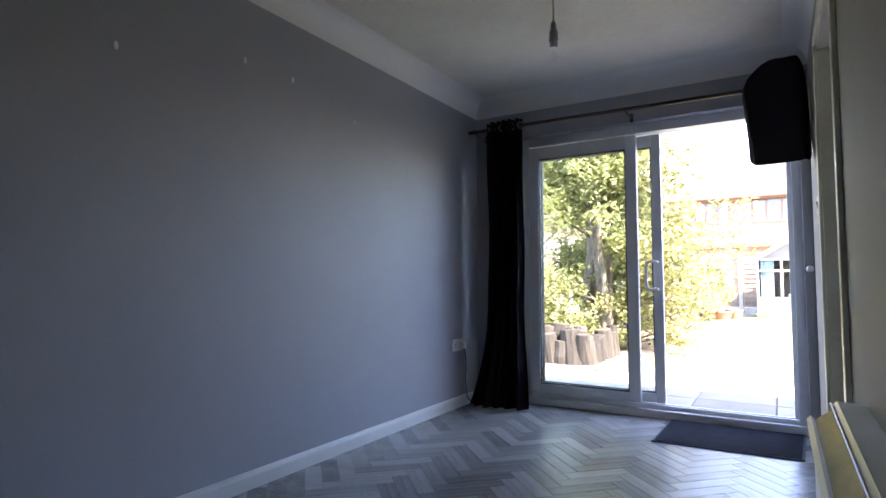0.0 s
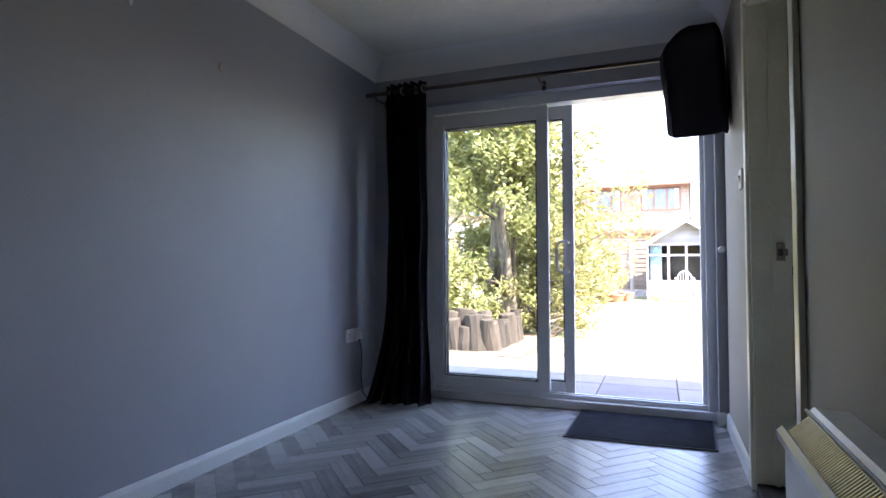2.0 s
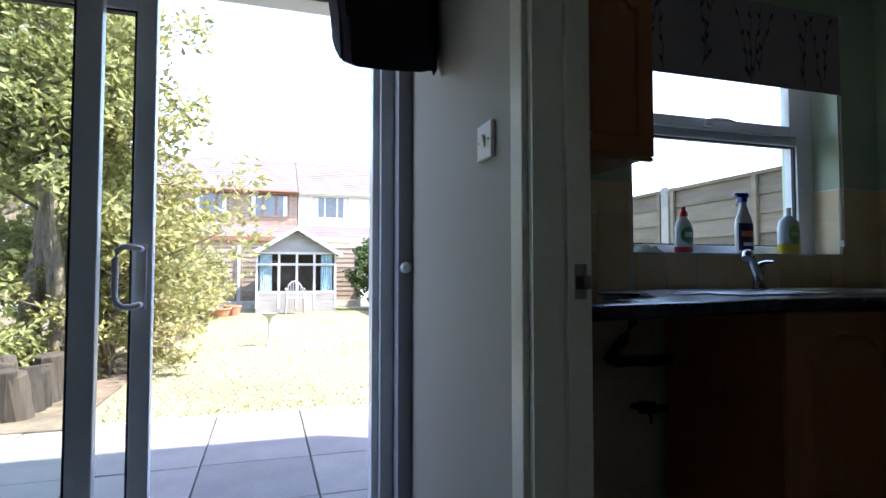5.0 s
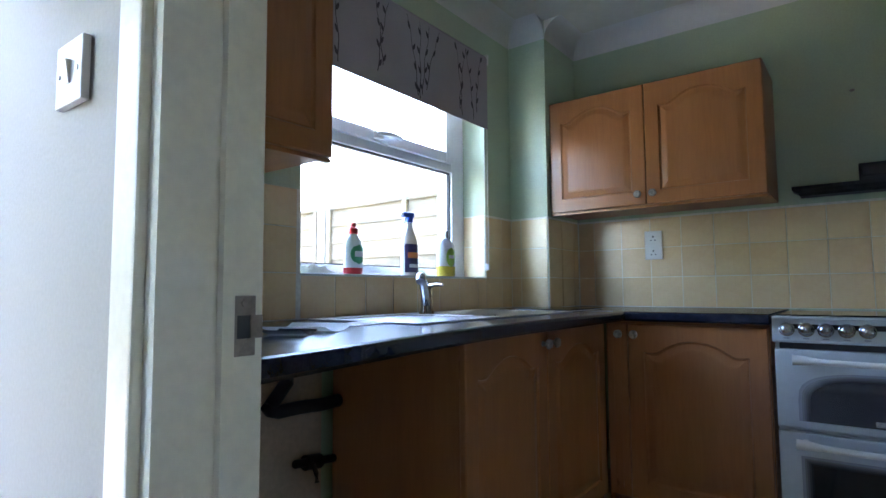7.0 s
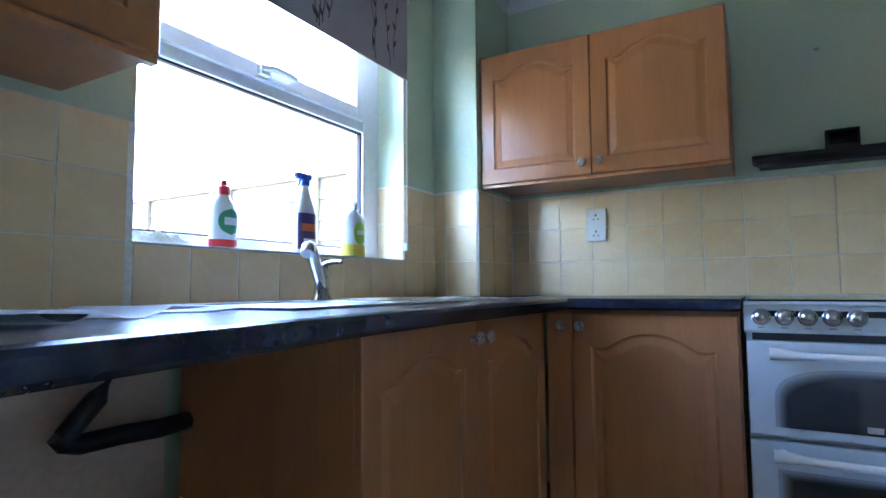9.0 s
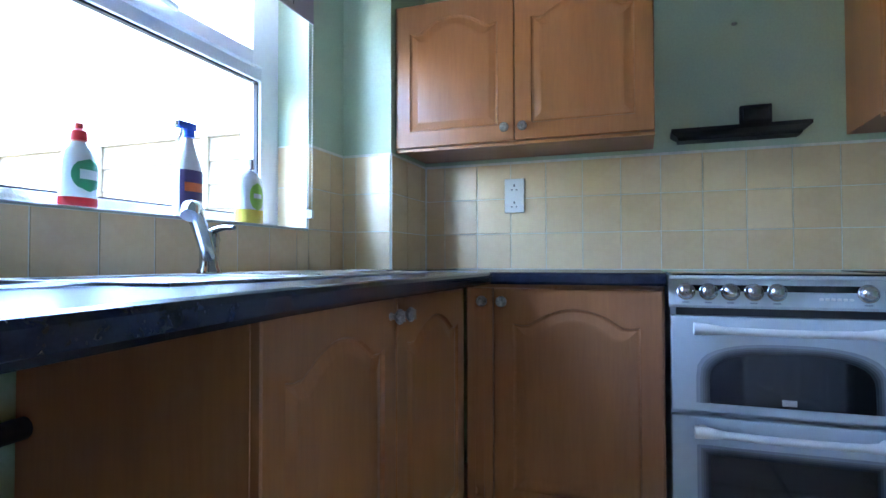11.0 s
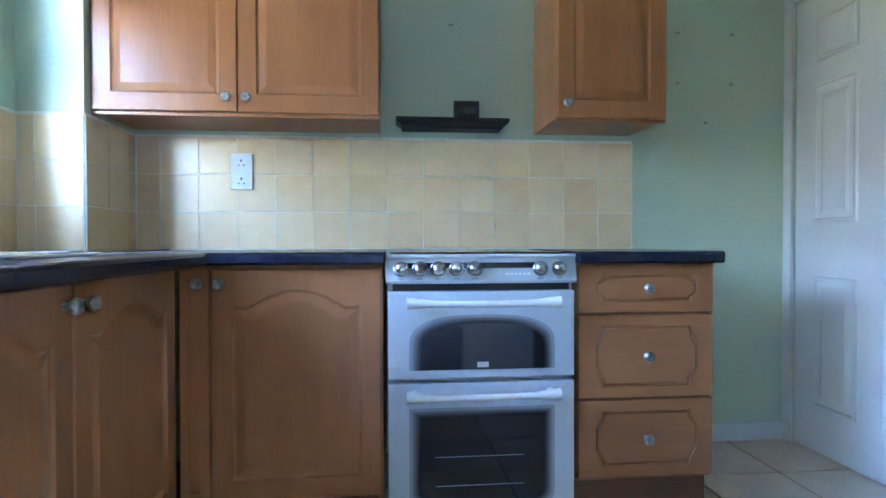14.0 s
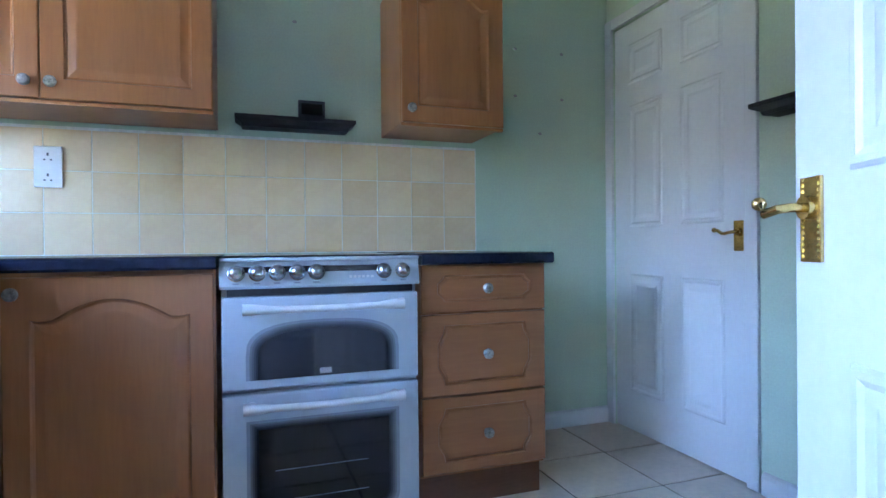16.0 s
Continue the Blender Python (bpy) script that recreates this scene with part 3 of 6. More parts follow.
mat_thing = thing("door_mat", (-0.13, 4.2, 0), "flat charcoal ribbed mat before the patio door", "door mat")
bm = bmesh.new()
prism(bm, [(-0.50, 3.93), (0.238, 3.955), (0.262, 4.50), (-0.485, 4.50)], "z", 0.001, 0.008)
part("backing", bm, M_RUBBER, mat_thing)
bm = bmesh.new()
prism(bm, [(-0.488, 3.942), (0.227, 3.967), (0.25, 4.49), (-0.474, 4.49)], "z", 0.008, 0.0115)
part("carpet_face", bm, M_MAT, mat_thing)


def wall_socket(name, at, w, h, normal, label, switches=True, vertical=False):
    """A socket plate on a wall; local x along the wall, y out of it."""
    s = thing(name, at, label, "wall socket")
    ang = math.atan2(normal[1], normal[0]) - math.pi / 2
    m = Matrix.Translation(at) @ Matrix.Rotation(ang, 4, 'Z')
    part("plate", B(-w / 2, w / 2, 0.0, 0.011, -h / 2, h / 2, 0.003), M_PLASTIC, s, m=m)
    units = [(-w / 4, 0), (w / 4, 0)] if not vertical else [(0, -h / 4), (0, h / 4)]
    for ux, uz in units:
        bm = bmesh.new()
        box(bm, ux - 0.003, ux + 0.003, 0.0105, 0.012, uz + 0.002, uz + 0.012)
        box(bm, ux - 0.013, ux - 0.007, 0.0105, 0.012, uz - 0.014, uz - 0.009)
        box(bm, ux + 0.007, ux + 0.013, 0.0105, 0.012, uz - 0.014, uz - 0.009)
        part("pin_slot", bm, M_BLACK, s, "dark pin slots", m=m)
        if switches:
            part("rocker", B(ux - 0.006, ux + 0.006, 0.011, 0.0145, uz + 0.02, uz + 0.034, 0.001), M_PLASTIC, s, m=m)
    return s


wall_socket("wall_socket", (LX + 0.001, 4.11, 0.452), 0.146, 0.086, (1, 0), "white double socket on the grey wall", True)
plug = thing("plug_with_cable", (LX + 0.012, 4.16, 0.45), "white plug with a dark flex trailing to the floor", "plug")
part("plug_body", B(LX + 0.0125, LX + 0.05, 4.13, 4.175, 0.425, 0.475, 0.008), M_PLASTIC, plug)
part("flex", tube([(LX + 0.035, 4.155, 0.43), (LX + 0.04, 4.175, 0.36), (LX + 0.03, 4.20, 0.28), (LX + 0.025, 4.195, 0.18), (LX + 0.03, 4.215, 0.06), (LX + 0.05, 4.26, 0.008)], 0.004, 8), M_BLACK, plug, "black flex", smooth=True)

sw = thing("light_switch", (RX - 0.001, 3.72, 1.278), "white single light switch on the pale wall", "light switch")
part("plate", B(RX - 0.012, RX - 0.001, 3.677, 3.763, 1.235, 1.321, 0.003), M_PLASTIC, sw)
bm = bmesh.new()
prism(bm, [(-0.0, 1.262), (-0.0, 1.294), (-0.007, 1.294), (-0.002, 1.264)], "y", 3.713, 3.727)
part("rocker", bm, M_PLASTIC, sw, m=Matrix.Translation((RX - 0.012, 0, 0)))
for y in (3.69, 3.75):
    part("screw", tube([(RX - 0.0115, y, 1.278), (RX - 0.0135, y, 1.278)], 0.0035, 10), M_PEWTER, sw)

knob = thing("wall_stop", (0.311, D, 0.985), "small round white stop on the patio door return", "door stop")
part("button", lathe([(0.001, 0.022), (0.014, 0.021), (0.020, 0.014), (0.021, 0.001), (0.001, 0.001)], 20), M_PLASTIC, knob, m=Matrix.Translation((0.311, D, 0.985)) @ Matrix.Rotation(radians(90), 4, 'X'), smooth=True)

for i, (y, z) in enumerate(((1.62, 1.78), (2.19, 1.92), (2.48, 1.92), (2.95, 1.82))):
    w = thing("wall_plug", (LX, y, z), "small patch of bare filler round an old plug hole", "wall plug", "old plug holes")
    bm = lathe([(0.001, 0.004), (0.008, 0.004), (0.011, 0.001), (0.001, 0.001)], 9, 0.8, 1.6)
    part("filler", bm, M_PAPER if i < 3 else M_PLASTER, w, m=Matrix.Translation((LX, y, z)) @ Matrix.Rotation(radians(90), 4, 'Y') @ Matrix.Rotation(radians(90), 4, 'Z'))

# strike plate on the far jamb
st = thing("strike_plate", (0.43, DY1 - 0.022, 0.945), "small worn metal strike plate on the cream jamb", "strike plate")
bm = bmesh.new()
ys = DY1 - 0.0225
for q in ((0.418, 0.448, 0.915, 0.935), (0.418, 0.424, 0.935, 0.962), (0.442, 0.458, 0.935, 0.962), (0.418, 0.448, 0.962, 0.985)):
    box(bm, q[0], q[1], ys - 0.0025, ys, q[2], q[3])
part("plate", bm, M_STRIKE, st)
part("keep", B(0.424, 0.442, ys - 0.001, ys - 0.0002, 0.935, 0.962), M_BLACK, st, "dark latch hole")
for z in (0.922, 0.976):
    part("screw", tube([(0.433, ys - 0.002, z), (0.433, ys - 0.004, z)], 0.004, 10), M_STRIKE, st)

# storage heater
heat = thing("storage_heater", (0.28, 1.7, 0.0), "slim off-white storage heater with a slotted top grille", "heater")
HX, HY0, HY1 = 0.222, 0.95, 2.26
bm = bmesh.new()
prof = [(RX - 0.002, 0.12), (HX + 0.012, 0.12), (HX, 0.14), (HX, 0.535), (HX + 0.004, 0.545), (RX - 0.002, 0.545)]
prism(bm, prof, "y", HY0, HY1)
part("casing", bm, M_HEATER, heat)
bm = bmesh.new()
prism(bm, [(HX - 0.012, 0.548), (HX - 0.014, 0.565), (HX - 0.004, 0.575), (HX + 0.004, 0.566), (HX + 0.004, 0.548)], "y", HY0, HY1 + 0.004)
part("front_lip", bm, M_HEATER, heat)
bm = bmesh.new()
prism(bm, [(HX + 0.046, 0.546), (HX + 0.040, 0.606), (HX + 0.052, 0.617), (RX - 0.002, 0.612), (RX - 0.002, 0.546)], "y", HY0, HY1 + 0.002)
part("top_cover", bm, M_HEATER, heat)
part("trim_strip", tube([(HX + 0.039, HY0, 0.609), (HX + 0.039, HY1 + 0.003, 0.609)], 0.0035, 8), M_BLACK, heat, "dark trim strip")
grid_ = part("grille", B(HX + 0.0045, HX + 0.0445, HY0, HY1, 0.547, 0.552), M_GRILLE, heat, "pale gold slotted grille")
bm = bmesh.new()
y = HY0 + 0.006
while y < HY1 - 0.006:
    loft(bm, [[(HX + 0.005, yy, 0.566), (HX + 0.041, yy, 0.600), (HX + 0.043, yy, 0.594), (HX + 0.008, yy, 0.559)] for yy in (y, y + 0.004)])
    y += 0.0095
tagged(part("fin_grid", bm, M_GRILLE, heat, "close-set gold fins"), kind="stuff")
part("foot", B(HX + 0.02, RX - 0.02, HY1 - 0.12, HY1 - 0.08, 0, 0.1205), M_BLACK, heat)
part("foot", B(HX + 0.02, RX - 0.02, HY0 + 0.08, HY0 + 0.12, 0, 0.1205), M_BLACK, heat)


# ---- doors ----
def panel_door(name, w, h, m, label, handle_x, lever_dir, plate=0.150, reach=1.0):
    """A six-panel moulded door; local x across, y to the front, hinged at x=0."""
    d = new(name)
    d.matrix_basis = m
    tagged(d, label, "door")
    t = 0.036
    leaf = B(0, w, -t, -0.0, 0.006, h, 0.002)
    lf = part("leaf", leaf, M_GLOSS, d, m=m)
    st_, rl = 0.105, 0.115
    pw = (w - 3 * st_) / 2
    rows = ((0.19, 0.74), (0.96, 1.53), (1.63, h - 0.10))
    for z0, z1 in rows:
        for k in range(2):
            x0 = st_ + k * (pw + st_)
            def ring(i, y):
                return [(x0 + i, y, z0 + i), (x0 + pw - i, y, z0 + i), (x0 + pw - i, y, z1 - i), (x0 + i, y, z1 - i)]
            for sgn, base in ((1, 0.0), (-1, -t)):
                bm = loft(bmesh.new(), [ring(0, base + sgn * 0.0006), ring(0.006, base + sgn * 0.0045), ring(0.014, base + sgn * 0.0045), ring(0.022, base + sgn * 0.001), ring(0.040, base + sgn * 0.001), ring(0.055, base + sgn * 0.005)], caps=False)
                bm.verts.ensure_lookup_table()
                bm.faces.new([bm.verts[i] for i in (20, 21, 22, 23)])
                part("panel", bm, M_GLOSS, d, m=m)
    for sgn, base in ((1, 0.0), (-1, -t)):
        hz, hp, q_ = 0.947 - KF, plate / 2, plate / 0.150
        rq = q_ * reach
        pl = part("handle_plate", B(handle_x - 0.021, handle_x + 0.021, min(base, base + sgn * 0.005), max(base, base + sgn * 0.005), hz - hp, hz + hp, 0.002), M_BRASS, d, "embossed brass handle plate", m=m)
        bm = bmesh.new()
        for k in range(14):
            zz = hz + (-0.068 + k * 0.0105) * q_
            for xx in (-0.017, 0.014):
                box(bm, handle_x + xx, handle_x + xx + 0.003, min(base + sgn * 0.005, base + sgn * 0.0066), max(base + sgn * 0.005, base + sgn * 0.0066), zz, zz + 0.006 * q_)
        part("beading", bm, M_BRASS, pl, m=m)
        lev = tube([(handle_x, base + sgn * 0.004, hz + 0.015), (handle_x, base + sgn * 0.03, hz + 0.015), (handle_x, base + sgn * 0.045, hz + 0.013), (handle_x + lever_dir * 0.02, base + sgn * 0.052, hz + 0.008), (handle_x + lever_dir * 0.045 * rq, base + sgn * 0.052, hz + 0.010), (handle_x + lever_dir * 0.07 * rq, base + sgn * 0.052, hz + 0.02), (handle_x + lever_dir * 0.085 * rq, base + sgn * 0.052, hz + 0.022)], 0.0085 * q_, 10)
        bmesh.ops.create_icosphere(lev, subdivisions=2, radius=0.013 * q_, matrix=Matrix.Translation((handle_x + lever_dir * 0.092 * rq, base + sgn * 0.052, hz + 0.022)))
        part("lever", lev, M_BRASS, pl, m=m, smooth=True)
        part("collar", tube([(handle_x, base + sgn * 0.0045, hz + 0.015), (handle_x, base + sgn * 0.014, hz + 0.015)], 0.015, 14), M_BRASS, pl, m=m, smooth=True)
    return d


ang = math.atan2(-0.275, 0.70)
panel_door("open_door", 0.76, 1.945 - KF, Matrix.Translation((KX0 + 0.03, DY0 + 0.035, KF)) @ Matrix.Rotation(ang, 4, 'Z'), "white six-panel door with brass handles, opened into the kitchen", 0.722, 1, 0.108, 0.45)
panel_door("closed_door", K_DX1 - K_DX0 - 0.008, K_DZ - KF - 0.008, Matrix.Translation((K_DX0 + 0.004, KY0 - 0.003, KF)), "white six-panel door with a brass lever handle, closed", 0.038, 1, 0.112, 0.95)

# ---- kitchen things ----
TOP = 0.896
def worktop():
    w = thing("worktop", (2.0, 4.0, TOP), "dark blue-black speckled laminate worktop running round the corner", "worktop")
    def rounded(a, b, sign):
        # cross-section from the wall (a) to the front (b)
        return [(a, TOP - 0.038), (b - sign * 0.006, TOP - 0.038), (b, TOP - 0.030), (b, TOP - 0.010), (b - sign * 0.003, TOP - 0.003), (b - sign * 0.010, TOP), (a, TOP)]
    bm = bmesh.new()
    flare = [(KX0 + 0.006, 3.575), (0.70, 3.61), (1.0, 3.655), (1.25, 3.685), (1.5, 3.70), (2.345, 3.70)]
    loft(bm, [[(x, v, z) for v, z in rounded(KW - 0.002, f, -1)] for x, f in flare])
    part("window_run", bm, M_WORKTOP, w)
    bm = bmesh.new()
    loft(bm, [[(x, yy, z) for x, z in rounded(KX1 - 0.002, 2.345, -1)] for yy in (3.186, KW - 0.22)])
    box(bm, 2.345, 2.628, KW - 0.22, KW - 0.002, TOP - 0.038, TOP)
    part("corner_run", bm, M_WORKTOP, w)
    part("joint_strip", B(2.343, 2.347, 3.75, 4.18, TOP - 0.001, TOP + 0.0015), M_STEEL, w, "thin metal joint strip", m=Matrix.Identity(4))
    w2 = thing("worktop", (2.6, 2.34, TOP), "short dark blue-black laminate worktop beside the cooker", "worktop")
    bm = bmesh.new()
    loft(bm, [[(x, yy, z) for x, z in rounded(KX1 - 0.002, 2.345, -1)] for yy in (2.098, 2.577)])
    part("slab", bm, M_WORKTOP, w2)


worktop()


def knob_at(parent, p, normal_m):
    """A ridged pewter cabinet knob; local -y is outward."""
    m = Matrix.Translation(p) @ normal_m @ Matrix.Rotation(radians(90), 4, 'X')
    bm = lathe([(0.001, 0.0), (0.010, 0.0), (0.007, 0.006), (0.007, 0.012), (0.013, 0.016), (0.0175, 0.021), (0.0175, 0.026), (0.013, 0.031), (0.001, 0.0325)], 18)
    k = part("knob", bm, M_PEWTER, parent, "ridged pewter knob", m=m, smooth=True)
    bm = bmesh.new()
    for i in range(5):
        box(bm, -0.011, 0.011, -0.0115 + i * 0.0052, -0.0090 + i * 0.0052, 0.030, 0.0335)
    part("ridges", bm, M_PEWTER, k, m=m)
    return k


def arched(x0, x1, z0, z1, rise, i, y, flat=0.16):
    """Panel outline inset by i: straight sides and a cathedral arch at the top."""
    a, b, c = x0 + i, x1 - i, z0 + i
    w = b - a
    pts = [(a, y, c), (b, y, c)]
    n = 16
    for k in range(n + 1):
        u = 1 - k / n
        if u < flat or u > 1 - flat:
            e = (u / flat if u < flat else (1 - u) / flat)
            s = -0.10 * math.sin(math.pi * e) * (1 if rise else 0) + 0.0
        else:
            s = math.sin(math.pi * (u - flat) / (1 - 2 * flat)) ** 0.75
        pts.append((a + w * u, y, z1 - rise - i + rise * s))
    return pts


def rect_like(w, h, y, n=16):
    return [(0, y, 0), (w, y, 0)] + [(w * (1 - k / n), y, h) for k in range(n + 1)]


def cab_door(parent, w, h, m, rise=0.045, frame_w=0.062, material=None, name="door"):
    """Raised and fielded cupboard door; local front faces -y, 19 mm thick."""
    bm = bmesh.new()
    f = frame_w
    loops = [rect_like(w, h, 0.019), rect_like(w, h, 0.003)]
    e = 0.003
    loops.append([(min(max(x, e), w - e), 0.0, min(max(z, e), h - e)) for x, y, z in rect_like(w, h, 0)])
    for i, y in ((0, 0.0), (0.004, 0.006), (0.010, 0.0075), (0.034, 0.0015), (0.040, 0.001)):
        loops.append(arched(f, w - f, f, h - f, rise, i, y))
    loft(bm, loops)
    return part(name, bm, material or M_WOOD, parent, m=m)


def base_unit(name, label, m, w, doors, h0=0.145, h1=0.845, depth=0.54, knob_side=()):
    """A floor cupboard: local x along the front, front at y=0 facing -y."""
    u = new(name)
    u.matrix_basis = m
    tagged(u, label, "kitchen cabinet", "kitchen base units")
    part("side_panel", B(0.0, 0.018, 0.02, depth, 0.1, h1 + 0.018), M_WOOD, u, m=m)
    part("side_panel", B(w - 0.018, w, 0.02, depth, 0.1, h1 + 0.018), M_WOOD, u, m=m)
    part("base_panel", B(0.018, w - 0.018, 0.021, depth, 0.1, 0.118), M_WOOD, u, m=m)
    part("back_panel", B(0.018, w - 0.018, depth - 0.01, depth, 0.118, h1 + 0.018), M_WOOD, u, m=m)
    part("top_rail", B(0.018, w - 0.018, 0.021, 0.06, h1 - 0.03, h1 + 0.018), M_WOOD, u, m=m)
    part("plinth", B(0.001, w - 0.001, 0.055, 0.071, KF, 0.0995), M_PLINTH, u, "brown plinth board", m=m)
    for (x0, x1), side in zip(doors, knob_side):
        dm = m @ Matrix.Translation((x0 + 0.002, 0, h0))
        dw = x1 - x0 - 0.004
        narrow = dw < 0.2
        d = cab_door(u, dw, h1 - h0, dm, rise=0.0 if narrow else 0.05, frame_w=0.028 if narrow else 0.062)
        if side is not None:
            kx = x1 - 0.032 if side > 0 else x0 + 0.032
            knob_at(d, m @ Vector((kx, 0.0, h1 - 0.042)), m.to_3x3().to_4x4())
    return u


base_unit("sink_cabinet", "honey oak sink cabinet with two arched panel doors", Matrix.Translation((1.335, 3.80, 0)), 1.03, ((0.0, 0.50), (0.50, 1.032)), knob_side=(1, -1))
# the corner cupboard under the east run
base_unit("corner_cabinet", "honey oak corner cabinet with a narrow and a wide door", Matrix.Translation((2.375, 3.80, 0)) @ TO_MINUS_X, 0.61, ((0.004, 0.095), (0.095, 0.607)), knob_side=(1, -1))


def drawer_front(parent, w, h, m):
    bm = bmesh.new()
    def notched(i, y):
        x0, x1, z0, z1 = 0.055 + i, w - 0.055 - i, 0.035 + i, h - 0.035 - i
        c = 0.024
        hh = z1 - z0
        return [(x0 + c, y, z0), (x1 - c, y, z0), (x1 - c * 0.75, y, z0 + hh * 0.14), (x1, y, z0 + hh * 0.30), (x1, y, z0 + hh * 0.70), (x1 - c * 0.75, y, z1 - hh * 0.14), (x1 - c, y, z1),
                (x0 + c, y, z1), (x0 + c * 0.75, y, z1 - hh * 0.14), (x0, y, z0 + hh * 0.70), (x0, y, z0 + hh * 0.30), (x0 + c * 0.75, y, z0 + hh * 0.14)]
    def rect(y, e=0.0):
        return [(0.08, y, e), (w - 0.08, y, e), (w - e, y, e), (w - e, y, h * 0.3), (w - e, y, h * 0.7), (w - e, y, h - e), (w - 0.08, y, h - e), (0.08, y, h - e), (e, y, h - e), (e, y, h * 0.7), (e, y, h * 0.3), (e, y, e)]
    loft(bm, [rect(0.019), rect(0.003), rect(0.0, 0.003), notched(0, 0.0), notched(0.003, 0.005), notched(0.007, 0.005), notched(0.012, 0.0)])
    d = part("drawer", bm, M_WOOD_H, parent, m=m)
    knob_at(d, m @ Vector((w / 2, 0, h / 2)), m.to_3x3().to_4x4())


mu = Matrix.Translation((2.375, 2.573, 0)) @ TO_MINUS_X
du = new("drawer_cabinet")
du.matrix_basis = mu
tagged(du, "honey oak cabinet with three drawers beside the cooker", "kitchen cabinet", "kitchen base units")
part("carcass", B(0.0, 0.455, 0.02, 0.55, 0.155, 0.864), M_WOOD, du, m=mu)
part("plinth", B(0.0, 0.452, 0.045, 0.55, KF, 0.1545), M_PLINTH, du, "brown plinth board", m=mu)
for z0, z1 in ((0.168, 0.418), (0.424, 0.692), (0.698, 0.856)):
    drawer_front(du, 0.453, z1 - z0, mu @ Matrix.Translation((0.001, 0, z0)))


def wall_cabinet(name, label, m, w, h, depth, doors, sides):
    u = new(name)
    u.matrix_basis = m
    tagged(u, label, "kitchen cabinet", "kitchen wall units")
    part("carcass", B(0, w, 0.0195, depth, 0, h, 0.002), M_WOOD, u, m=m)
    for (x0, x1), s in zip(doors, sides):
        d = cab_door(u, x1 - x0 - 0.003, h - 0.004, m @ Matrix.Translation((x0 + 0.0015, 0, 0.002)), rise=0.05)
        knob_at(d, m @ Vector((x1 - 0.034 if s > 0 else x0 + 0.034, 0, 0.05)), m.to_3x3().to_4x4())
    part("light_rail", B(0.0, w, 0.01, 0.03, -0.012, -0.0005), M_WOOD, u, m=m)
    return u


wall_cabinet("wall_cabinet", "honey oak double wall cabinet with arched doors", Matrix.Translation((2.66, 4.18, 1.378)) @ TO_MINUS_X, 0.975, 0.575, 0.338, ((0, 0.485), (0.485, 0.975)), (1, -1))
wall_cabinet("wall_cabinet", "honey oak single wall cabinet with an arched door", Matrix.Translation((2.66, 2.553, 1.385)) @ TO_MINUS_X, 0.42, 0.575, 0.338, ((0, 0.42),), (-1,))
wall_cabinet("wall_cabinet", "shaded oak double wall cabinet beside the window", Matrix.Translation((KX0 + 0.006, 4.055, 1.355)), 0.615, 0.62, 0.343, ((0, 0.307), (0.307, 0.615)), (1, -1))


